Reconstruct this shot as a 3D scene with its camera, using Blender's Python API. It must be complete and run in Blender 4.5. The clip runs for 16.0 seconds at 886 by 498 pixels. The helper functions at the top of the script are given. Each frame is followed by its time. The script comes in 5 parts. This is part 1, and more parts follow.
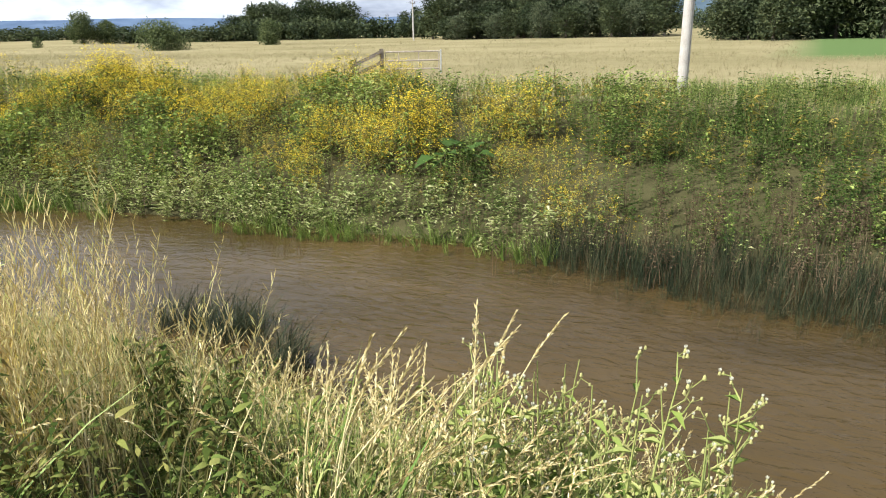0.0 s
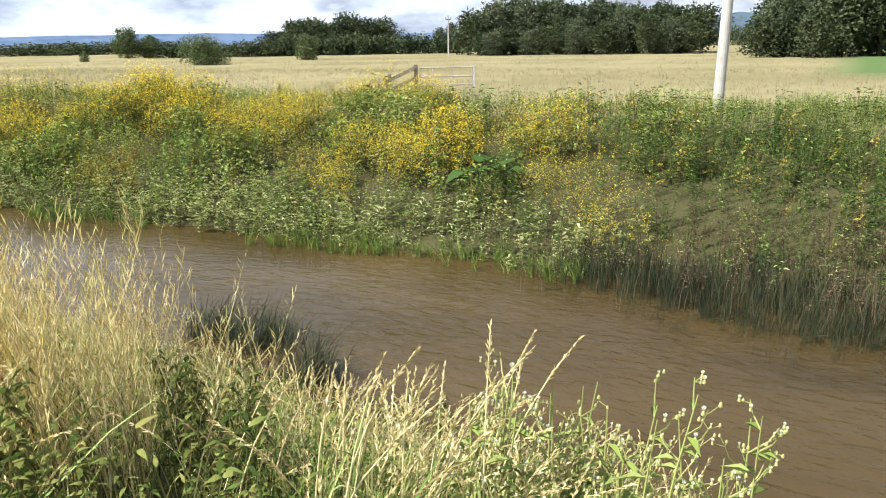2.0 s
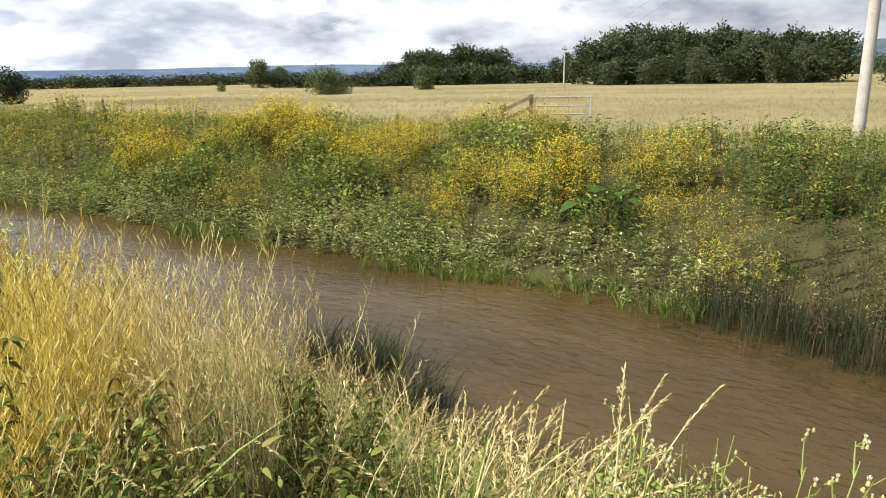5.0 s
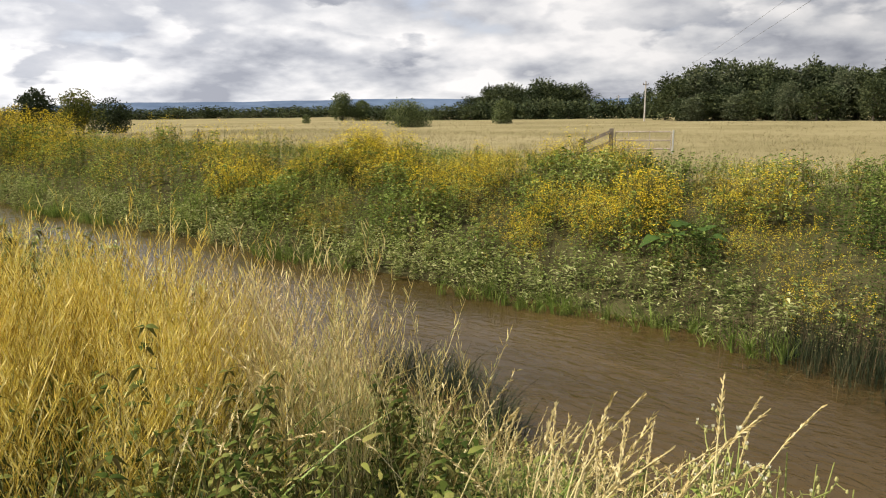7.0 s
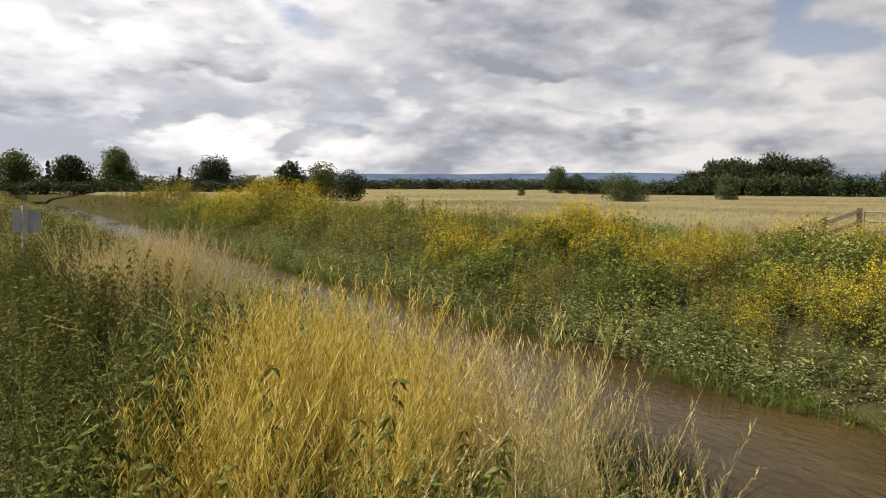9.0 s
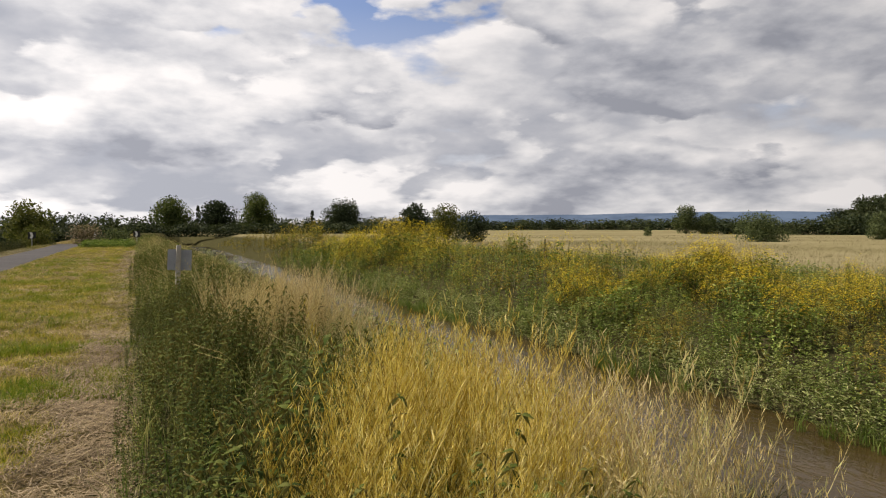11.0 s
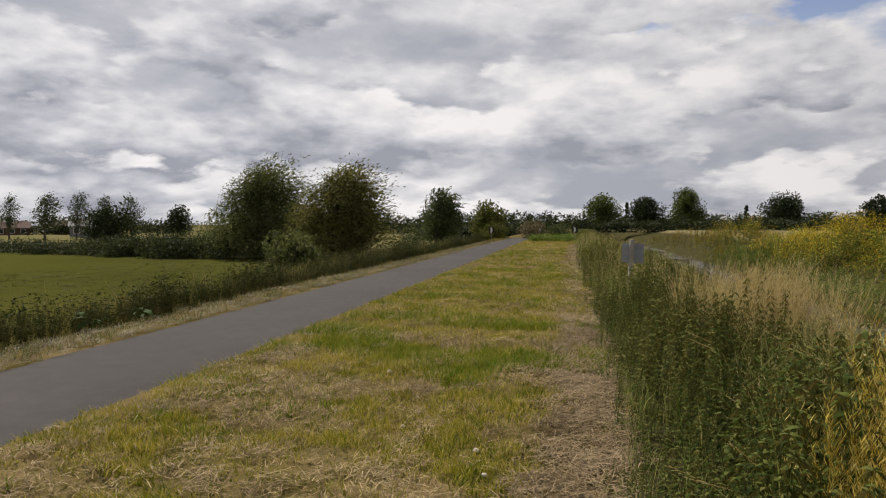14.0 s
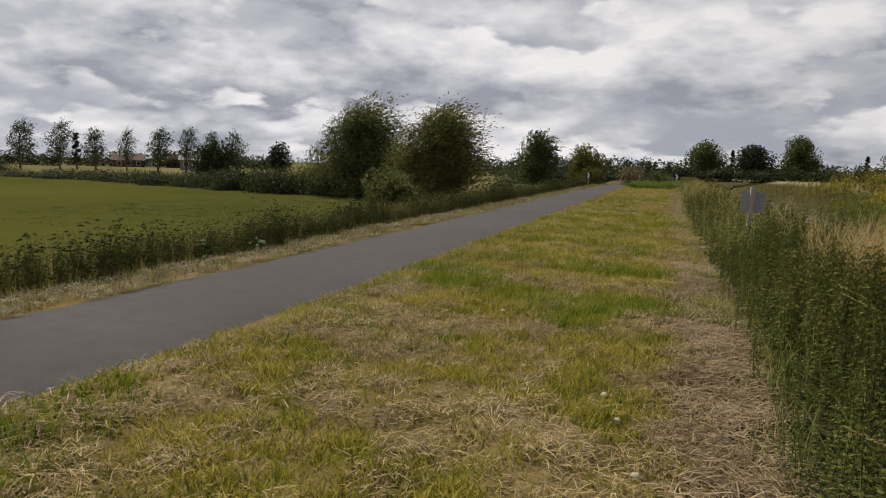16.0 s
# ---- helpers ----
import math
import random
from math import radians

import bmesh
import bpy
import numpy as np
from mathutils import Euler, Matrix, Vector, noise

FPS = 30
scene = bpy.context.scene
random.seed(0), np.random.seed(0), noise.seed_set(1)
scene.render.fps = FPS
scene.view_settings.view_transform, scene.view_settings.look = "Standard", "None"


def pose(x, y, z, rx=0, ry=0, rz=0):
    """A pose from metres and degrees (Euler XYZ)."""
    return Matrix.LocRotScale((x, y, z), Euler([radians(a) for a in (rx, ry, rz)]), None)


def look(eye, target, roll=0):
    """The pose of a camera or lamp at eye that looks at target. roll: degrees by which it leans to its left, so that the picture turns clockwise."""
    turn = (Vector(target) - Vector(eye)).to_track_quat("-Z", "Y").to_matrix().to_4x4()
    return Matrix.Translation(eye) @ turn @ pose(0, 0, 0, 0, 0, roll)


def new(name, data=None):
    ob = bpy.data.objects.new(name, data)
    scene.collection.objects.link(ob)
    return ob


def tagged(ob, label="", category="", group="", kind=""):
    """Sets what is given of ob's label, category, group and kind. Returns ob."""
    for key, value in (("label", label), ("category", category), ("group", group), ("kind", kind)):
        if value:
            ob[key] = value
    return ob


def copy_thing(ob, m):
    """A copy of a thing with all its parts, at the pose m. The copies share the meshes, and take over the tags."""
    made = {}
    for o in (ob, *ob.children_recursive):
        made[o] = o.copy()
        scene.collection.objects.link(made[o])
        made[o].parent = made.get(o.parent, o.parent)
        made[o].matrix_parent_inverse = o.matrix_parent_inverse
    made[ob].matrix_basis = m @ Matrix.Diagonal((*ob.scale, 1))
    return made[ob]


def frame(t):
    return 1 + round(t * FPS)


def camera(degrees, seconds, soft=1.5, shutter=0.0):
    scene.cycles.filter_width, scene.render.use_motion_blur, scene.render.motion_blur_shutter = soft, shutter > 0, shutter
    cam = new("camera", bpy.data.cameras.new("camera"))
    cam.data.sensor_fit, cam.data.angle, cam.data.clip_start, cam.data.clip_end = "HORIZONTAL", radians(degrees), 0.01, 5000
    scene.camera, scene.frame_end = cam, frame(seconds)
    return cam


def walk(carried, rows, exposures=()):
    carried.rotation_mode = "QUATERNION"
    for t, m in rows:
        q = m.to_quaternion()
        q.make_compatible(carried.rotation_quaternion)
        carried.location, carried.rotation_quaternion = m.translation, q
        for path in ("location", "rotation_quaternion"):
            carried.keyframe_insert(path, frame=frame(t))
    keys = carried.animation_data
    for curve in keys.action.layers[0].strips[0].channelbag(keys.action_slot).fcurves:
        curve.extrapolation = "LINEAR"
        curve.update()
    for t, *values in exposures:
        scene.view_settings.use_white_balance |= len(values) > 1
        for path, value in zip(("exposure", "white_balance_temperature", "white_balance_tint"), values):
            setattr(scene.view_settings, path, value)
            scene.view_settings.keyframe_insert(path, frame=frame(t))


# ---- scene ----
cam = camera(65.86, 16.0, soft=1.1)
PATH = [
    (0.0, (0.246, 0.357, 1.713), (8.996, 4.074, -1.386), -1.10),
    (0.5, (0.256, 0.350, 1.739), (9.026, 3.909, -1.488), -0.60),
    (1.0, (0.286, 0.336, 1.722), (9.121, 3.743, -1.492), -0.46),
    (1.5, (0.220, 0.279, 1.729), (9.022, 3.943, -1.287), -0.41),
    (2.0, (0.257, 0.308, 1.732), (8.879, 4.469, -1.157), -0.91),
    (2.5, (0.271, 0.331, 1.749), (8.785, 4.744, -1.088), -1.00),
    (3.0, (0.278, 0.334, 1.744), (8.701, 4.926, -1.080), -1.01),
    (3.5, (0.320, 0.321, 1.723), (8.671, 5.153, -0.907), -1.09),
    (4.0, (0.352, 0.359, 1.741), (8.530, 5.475, -0.893), -1.08),
    (6.5, (0.112, 0.402, 1.698), (7.687, 6.591, -0.377), -0.88),
    (7.0, (0.117, 0.392, 1.684), (7.484, 6.855, -0.306), -0.65),
    (7.5, (0.113, 0.380, 1.690), (7.167, 7.258, -0.025), -0.08),
    (8.0, (0.066, 0.402, 1.691), (6.470, 7.964, 0.351), -0.18),
    (8.5, (0.003, 0.366, 1.694), (5.693, 8.528, 0.691), -0.31),
    (9.0, (-0.031, 0.396, 1.709), (5.140, 8.902, 0.762), 0.18),
    (11.5, (-0.081, 0.317, 1.675), (2.885, 9.864, 1.425), -0.17),
    (12.0, (-0.189, 0.237, 1.661), (1.956, 9.999, 1.361), 0.17),
    (12.5, (-0.260, 0.126, 1.647), (0.908, 10.049, 1.228), 0.06),
    (13.0, (-0.335, 0.123, 1.637), (-0.902, 10.100, 1.278), -0.41),
    (13.5, (-0.454, 0.101, 1.656), (-2.422, 9.901, 1.364), 1.08),
    (14.0, (-0.583, 0.098, 1.662), (-2.915, 9.815, 1.284), -0.30),
    (14.5, (-0.680, 0.126, 1.646), (-3.310, 9.756, 1.052), 0.91),
    (15.0, (-0.762, 0.154, 1.630), (-3.726, 9.689, 1.085), 1.39),
    (15.5, (-0.843, 0.158, 1.613), (-4.256, 9.523, 0.806), 1.10),
    (16.0, (-0.910, 0.145, 1.596), (-4.464, 9.412, 0.378), 1.29),
]
EXPOSURES = [(0.0, 1.14, 5900, 9), (2.0, 1.3, 5850, 9), (4.0, 1.16, 6100, 9), (7.0, 0.71, 6750, 11), (9.0, 0.44, 6800, 12), (11.5, 0.22, 6850, 13), (12.5, 0.12, 6800, 13), (14.0, 0.0, 6750, 12), (16.0, -0.06, 6700, 12)]
walk(cam, [(t, look(eye, target, roll)) for t, eye, target, roll in PATH], EXPOSURES)

# ---- light ----
SUN_AZ, SUN_EL = radians(-48), radians(48)     # azimuth from +Y, towards +X
world = bpy.data.worlds.new("sky")
scene.world = world
world.use_nodes = True


def graph(tree):
    """Short ways to add nodes and links to a node tree."""
    def add(kind, **inputs):
        n = tree.nodes.new(kind)
        for k, v in inputs.items():
            k = k.replace("_", " ")
            if k in n.inputs:
                n.inputs[k].default_value = v
        return n

    def link(a, b):
        tree.links.new(a, b)

    def maths(op, a, b=None):
        n = tree.nodes.new("ShaderNodeMath")
        n.operation = op
        for i, v in enumerate((a, b)):
            if v is None:
                continue
            if isinstance(v, (int, float)):
                n.inputs[i].default_value = v
            else:
                link(v, n.inputs[i])
        return n.outputs[0]

    def ramp(fac, stops):
        n = tree.nodes.new("ShaderNodeValToRGB")
        el = n.color_ramp.elements
        while len(el) < len(stops):
            el.new(0.5)
        for e, (p, c) in zip(el, stops):
            e.position, e.color = p, (*c, 1) if len(c) == 3 else c
        link(fac, n.inputs[0])
        return n.outputs[0]

    def mix(fac, a, b, blend="MIX"):
        n = tree.nodes.new("ShaderNodeMix")
        n.data_type, n.blend_type = "RGBA", blend
        for i, v in ((0, fac), (6, a), (7, b)):
            if isinstance(v, (int, float)):
                n.inputs[i].default_value = v
            elif isinstance(v, tuple):
                n.inputs[i].default_value = (*v, 1)
            else:
                link(v, n.inputs[i])
        return n.outputs[2]
    return add, link, maths, ramp, mix


def build_sky():
    t = world.node_tree
    t.nodes.clear()
    add, link, maths, ramp, mix = graph(t)
    sky = add("ShaderNodeTexSky")
    sky.sky_type, sky.sun_disc = "NISHITA", False
    sky.sun_elevation, sky.sun_rotation = SUN_EL, SUN_AZ
    co = add("ShaderNodeTexCoord")
    sep = add("ShaderNodeSeparateXYZ")
    link(co.outputs["Generated"], sep.inputs[0])

    z = maths("MAXIMUM", sep.outputs[2], 0.0)
    wide = maths("ADD", maths("MULTIPLY", z, 0.9), 0.72)

    def spot(lift, seed):
        """Where a direction falls in the cloud field, looked up a little higher by lift."""
        v = add("ShaderNodeCombineXYZ")
        link(maths("DIVIDE", sep.outputs[0], wide), v.inputs[0])
        link(maths("DIVIDE", sep.outputs[1], wide), v.inputs[1])
        high = maths("MULTIPLY", maths("POWER", maths("ADD", z, lift), 0.75), 2.1)
        link(maths("ADD", high, seed), v.inputs[2])
        return v.outputs[0]

    def field(where, scale, detail, rough=0.5):
        n = add("ShaderNodeTexNoise", Scale=scale, Detail=detail, Roughness=rough)
        link(where, n.inputs["Vector"])
        return n.outputs["Fac"]

    def heaps(where, scale):
        warp = add("ShaderNodeTexNoise", Scale=scale * 0.9, Detail=3.0)
        link(where, warp.inputs["Vector"])
        push = add("ShaderNodeVectorMath")
        push.operation = "MULTIPLY_ADD"
        link(warp.outputs["Color"], push.inputs[0])
        push.inputs[1].default_value = (0.5 / scale, 0.5 / scale, 0.5 / scale)
        link(where, push.inputs[2])
        n = add("ShaderNodeTexVoronoi", Scale=scale, Smoothness=0.25)
        n.feature = "SMOOTH_F1"
        link(push.outputs[0], n.inputs["Vector"])
        return n.outputs["Distance"]

    def layer(col, seed, scale, level, soft, dark, thin, core):
        """One deck of heaped cloud over what lies behind it: rounded edges, bright crowns and grey bases."""
        here, over = spot(0.0, seed), spot(0.035, seed)
        lump = heaps(here, scale * 3.2)
        shape = maths("ADD", field(here, scale, 7.0, 0.54), maths("MULTIPLY", maths("SUBTRACT", 0.45, lump), 0.20))
        shape = maths("ADD", shape, maths("MULTIPLY", maths("SUBTRACT", 0.45, heaps(here, scale * 8.0)), 0.07))
        depth = maths("SUBTRACT", shape, maths("ADD", maths("ADD", maths("MULTIPLY", z, LOW_DECK), level), maths("MULTIPLY", gap, thin)))
        mask = ramp(depth, [(0.0, (0, 0, 0)), (soft, (1, 1, 1))])
        fall = maths("SUBTRACT", field(here, scale, 4.5, 0.5), field(over, scale, 4.5, 0.5))
        tone = maths("ADD", maths("MULTIPLY", fall, 3.4), 0.56)
        tone = maths("SUBTRACT", tone, maths("MULTIPLY", depth, core))
        tone = maths("ADD", tone, maths("MULTIPLY", maths("SUBTRACT", 0.4, lump), 0.35))
        tone = maths("ADD", tone, maths("MULTIPLY", maths("SUBTRACT", field(here, scale * 6, 5.0, 0.6), 0.5), 0.6))
        tint = ramp(tone, [(0.10, dark), (0.38, (0.42, 0.44, 0.485)), (0.60, (0.555, 0.57, 0.60)), (0.95, (0.75, 0.75, 0.76))])
        return mix(mask, col, tint)
    # the cover thins out in a band downstream, where blue shows through
    off = add("ShaderNodeVectorMath")
    off.operation = "DISTANCE"
    link(co.outputs["Generated"], off.inputs[0])
    off.inputs[1].default_value = (math.sin(radians(15)) * 0.95, math.cos(radians(15)) * 0.95, math.sin(radians(18)))
    gap = ramp(off.outputs["Value"], [(0.06, (1, 1, 1)), (0.33, (0, 0, 0))])
    blue = add("ShaderNodeVectorMath")
    blue.operation = "MULTIPLY"
    link(sky.outputs[0], blue.inputs[0])
    blue.inputs[1].default_value = (0.060, 0.070, 0.092)
    haze = ramp(z, [(0.05, (1, 1, 1)), (0.30, (0.12, 0.12, 0.12))])
    col = mix(haze, blue.outputs[0], (0.54, 0.565, 0.61))
    col = layer(col, CLOUD_SEED + 5.0, 2.6, 0.29, 0.07, (0.33, 0.355, 0.41), 0.22, 0.75)
    col = layer(col, CLOUD_SEED, 3.4, 0.43, 0.05, (0.275, 0.295, 0.345), 0.06, 1.0)
    # clouds towards the sun are brighter than those opposite
    ward = maths("ADD", maths("MULTIPLY", sep.outputs[0], 0.36 * math.sin(SUN_AZ)), maths("MULTIPLY", sep.outputs[1], 0.36 * math.cos(SUN_AZ)))
    side = add("ShaderNodeVectorMath")
    side.operation = "SCALE"
    link(col, side.inputs[0])
    link(maths("ADD", ward, 0.87), side.inputs["Scale"])
    bg = add("ShaderNodeBackground")
    link(side.outputs[0], bg.inputs[0])
    bg.inputs[1].default_value = 1.0
    out = add("ShaderNodeOutputWorld")
    link(bg.outputs[0], out.inputs[0])


CLOUD_SEED, LOW_DECK = 2.0, 0.2
build_sky()
sun = new("sun", bpy.data.lights.new("sun", "SUN"))
sun.data.energy, sun.data.angle, sun.data.color = 5.0, radians(0.6), (1.0, 0.93, 0.80)
sun.matrix_world = look((0, 0, 30), (-30 * math.sin(SUN_AZ) * math.cos(SUN_EL), -30 * math.cos(SUN_AZ) * math.cos(SUN_EL), 30 - 30 * math.sin(SUN_EL)))

# ---- materials ----
def material(name):
    m = bpy.data.materials.new(name)
    m.use_nodes = True
    m.node_tree.nodes.clear()
    return (m, *graph(m.node_tree))


def noise_at(add, link, scale, detail=4.0, rough=0.55, where="Object"):
    co = add("ShaderNodeTexCoord")
    n = add("ShaderNodeTexNoise", Scale=scale, Detail=detail, Roughness=rough)
    link(co.outputs[where], n.inputs["Vector"])
    return n.outputs["Fac"]


def leaf_material(name, colours, rough=0.65, through_light=0.25, patch=0.6, patch_scale=0.8, spec=0.08):
    """Foliage: each leaf takes its own tone, larger patches drift between tones, light passes through."""
    m, add, link, maths, ramp, mix = material(name)
    g = add("ShaderNodeNewGeometry")
    n = noise_at(add, link, patch_scale, 3.0)
    fac = maths("ADD", maths("MULTIPLY", g.outputs["Random Per Island"], 1 - patch * 0.5), maths("MULTIPLY", maths("SUBTRACT", n, 0.5), patch * 1.6))
    fac = maths("ADD", fac, patch * 0.25)
    k = len(colours)
    col = ramp(fac, [((i + 0.5) / k, c) for i, c in enumerate(colours)])
    b = add("ShaderNodeBsdfPrincipled", Roughness=rough, Specular_IOR_Level=spec)
    link(col, b.inputs["Base Color"])
    if through_light > 0:
        tr = add("ShaderNodeBsdfTranslucent")
        link(mix(0.5, col, (0.9, 1.0, 0.35), "MULTIPLY"), tr.inputs[0])
        ms = add("ShaderNodeMixShader")
        ms.inputs[0].default_value = through_light
        link(b.outputs[0], ms.inputs[1])
        link(tr.outputs[0], ms.inputs[2])
        last = ms.outputs[0]
    else:
        last = b.outputs[0]
    link(last, add("ShaderNodeOutputMaterial").inputs[0])
    return m


def surface(name, colours, scale, rough=0.9, bump=0.3, fine=40.0, metal=0.0, spec=0.3, bump_depth=0.02):
    """A solid surface with tones at two scales and a fine relief."""
    m, add, link, maths, ramp, mix = material(name)
    a = noise_at(add, link, scale, 6.0)
    f = noise_at(add, link, fine, 3.0)
    fac = maths("ADD", maths("MULTIPLY", a, 0.65), maths("MULTIPLY", f, 0.35))
    k = len(colours)
    col = ramp(fac, [(0.28 + 0.44 * i / max(1, k - 1), c) for i, c in enumerate(colours)])
    b = add("ShaderNodeBsdfPrincipled", Roughness=rough, Metallic=metal, Specular_IOR_Level=spec)
    link(col, b.inputs["Base Color"])
    bp = add("ShaderNodeBump", Strength=bump, Distance=bump_depth)
    link(f, bp.inputs["Height"])
    link(bp.outputs[0], b.inputs["Normal"])
    link(b.outputs[0], add("ShaderNodeOutputMaterial").inputs[0])
    return m


M_NETTLE = leaf_material("nettle_leaf", [(0.026, 0.042, 0.009), (0.05, 0.074, 0.014), (0.11, 0.13, 0.03), (0.19, 0.195, 0.058)], spec=0.04, rough=0.65)
M_BANKNETTLE = leaf_material("bank_nettle_leaf", [(0.022, 0.045, 0.01), (0.045, 0.08, 0.016), (0.08, 0.125, 0.026), (0.14, 0.19, 0.05)], patch=0.5, patch_scale=0.7, spec=0.05)
M_DITCH = leaf_material("ditch_weed_leaf", [(0.018, 0.026, 0.008), (0.036, 0.046, 0.012), (0.065, 0.075, 0.02), (0.12, 0.12, 0.04)], patch=0.7, through_light=0.18)
M_SWEPT = leaf_material("swept_straw", [(0.095, 0.068, 0.04), (0.24, 0.18, 0.105), (0.43, 0.335, 0.21)], through_light=0.1)
M_NETTLE_TOP = leaf_material("nettle_seed", [(0.08, 0.085, 0.025), (0.15, 0.14, 0.045), (0.19, 0.15, 0.06)])
M_STEM = leaf_material("weed_stem", [(0.05, 0.06, 0.02), (0.10, 0.10, 0.035), (0.15, 0.12, 0.05)], through_light=0.0)
M_GRASS = leaf_material("long_grass", [(0.075, 0.125, 0.027), (0.15, 0.21, 0.048), (0.25, 0.29, 0.085), (0.39, 0.38, 0.155), (0.52, 0.46, 0.24)], through_light=0.3)
M_BANKGRASS = leaf_material("bank_grass_blade", [(0.05, 0.085, 0.02), (0.10, 0.15, 0.035), (0.18, 0.225, 0.06), (0.32, 0.30, 0.12)], patch=0.6, patch_scale=0.5)
M_BLADE = leaf_material("green_grass_blade", [(0.06, 0.12, 0.02), (0.11, 0.19, 0.035), (0.19, 0.27, 0.06), (0.36, 0.37, 0.13)], patch=0.4, spec=0.3, rough=0.5)
M_VERGE = leaf_material("verge_straw", [(0.07, 0.058, 0.035), (0.16, 0.135, 0.08), (0.32, 0.28, 0.18)], through_light=0.1)
M_STRAW = leaf_material("dry_grass", [(0.25, 0.19, 0.08), (0.41, 0.32, 0.14), (0.56, 0.46, 0.23), (0.68, 0.59, 0.36)], patch=0.4)
M_GOLD = leaf_material("golden_mustard", [(0.22, 0.145, 0.03), (0.46, 0.335, 0.065), (0.68, 0.53, 0.125), (0.80, 0.68, 0.31)], patch=0.5)
M_TAN = leaf_material("ripe_pods", [(0.36, 0.26, 0.12), (0.55, 0.43, 0.22), (0.70, 0.58, 0.34)], patch=0.4)
M_FLOWER = leaf_material("yellow_petal", [(0.40, 0.28, 0.012), (0.56, 0.425, 0.022), (0.68, 0.555, 0.05)], patch=0.5)
M_WEED = leaf_material("bank_weed_leaf", [(0.04, 0.066, 0.016), (0.10, 0.145, 0.03), (0.18, 0.24, 0.052), (0.27, 0.32, 0.085), (0.38, 0.385, 0.13)], patch=1.0, patch_scale=0.6, through_light=0.22)
M_OLIVE = leaf_material("olive_weed", [(0.11, 0.10, 0.022), (0.22, 0.185, 0.035), (0.35, 0.28, 0.055), (0.42, 0.32, 0.09)], patch=1.0, patch_scale=0.7, through_light=0.22)
M_HERBS = leaf_material("bank_herb_leaf", [(0.07, 0.10, 0.024), (0.13, 0.165, 0.036), (0.19, 0.205, 0.05), (0.26, 0.24, 0.07)], patch=0.6)
M_BENT = leaf_material("bent_grass_blade", [(0.17, 0.20, 0.055), (0.34, 0.33, 0.12), (0.54, 0.47, 0.24), (0.68, 0.60, 0.37)], patch=0.4, through_light=0.42)
M_BROWN = leaf_material("brown_seed_head", [(0.04, 0.027, 0.016), (0.08, 0.055, 0.033), (0.17, 0.125, 0.078)], patch=0.4)
M_GREY = leaf_material("grey_leaf", [(0.09, 0.12, 0.035), (0.21, 0.255, 0.08), (0.35, 0.38, 0.15), (0.48, 0.47, 0.25)], patch=0.5)
M_RUSH = leaf_material("rush_blade", [(0.012, 0.02, 0.012), (0.024, 0.036, 0.019), (0.05, 0.06, 0.03), (0.11, 0.09, 0.05)], through_light=0.15)
M_SEDGE = leaf_material("sedge_blade", [(0.07, 0.115, 0.022), (0.14, 0.20, 0.04), (0.25, 0.30, 0.085)])
M_BUD = leaf_material("seed_fluff", [(0.45, 0.42, 0.3), (0.62, 0.6, 0.5), (0.75, 0.73, 0.66)], patch=0.2)
M_HAY = leaf_material("hay_field_grass", [(0.15, 0.13, 0.065), (0.23, 0.195, 0.105), (0.30, 0.255, 0.15)], patch=0.6, patch_scale=0.08)
M_LAWN = leaf_material("mown_grass", [(0.095, 0.13, 0.012), (0.21, 0.225, 0.02), (0.355, 0.315, 0.042), (0.49, 0.395, 0.105), (0.56, 0.45, 0.185)], patch=0.75, patch_scale=1.1)
M_LUSH = leaf_material("lush_grass", [(0.085, 0.145, 0.013), (0.15, 0.215, 0.02), (0.24, 0.275, 0.033), (0.35, 0.31, 0.07)], patch=0.6)
M_FIELD = leaf_material("field_blade", [(0.048, 0.061, 0.012), (0.075, 0.082, 0.017), (0.11, 0.106, 0.026)], patch=0.5, patch_scale=0.1)
M_STRAWY = leaf_material("seeding_grass_blade", [(0.10, 0.12, 0.03), (0.19, 0.18, 0.06), (0.30, 0.25, 0.11), (0.38, 0.31, 0.16)])
M_CLIP = leaf_material("grass_clippings", [(0.08, 0.054, 0.027), (0.23, 0.165, 0.082), (0.44, 0.345, 0.19)], through_light=0.1)
M_TREE = leaf_material("tree_leaf", [(0.04, 0.055, 0.024), (0.07, 0.09, 0.036), (0.11, 0.135, 0.055), (0.17, 0.19, 0.085)], through_light=0.25, patch=0.5, patch_scale=0.25)
M_WILLOW = leaf_material("willow_leaf", [(0.05, 0.063, 0.025), (0.09, 0.105, 0.04), (0.145, 0.155, 0.065), (0.23, 0.23, 0.11)], through_light=0.4, patch=0.5, patch_scale=0.3)
M_WILLOWTAN = leaf_material("tawny_willow_leaf", [(0.06, 0.063, 0.024), (0.12, 0.118, 0.042), (0.19, 0.178, 0.068), (0.29, 0.262, 0.112)], through_light=0.35, patch=0.5, patch_scale=0.3)
M_DARKTREE = leaf_material("dark_tree_leaf", [(0.02, 0.031, 0.015), (0.037, 0.05, 0.023), (0.06, 0.075, 0.034)], through_light=0.15, patch=0.5, patch_scale=0.25)
M_GARDEN = leaf_material("garden_tree_leaf", [(0.05, 0.07, 0.022), (0.09, 0.115, 0.034), (0.15, 0.17, 0.05)], through_light=0.3, patch=0.5, patch_scale=0.25)
M_WOOD = leaf_material("wood_leaf", [(0.026, 0.036, 0.017), (0.045, 0.058, 0.026), (0.072, 0.086, 0.038), (0.11, 0.12, 0.055)], through_light=0.2, patch=0.6, patch_scale=0.15)
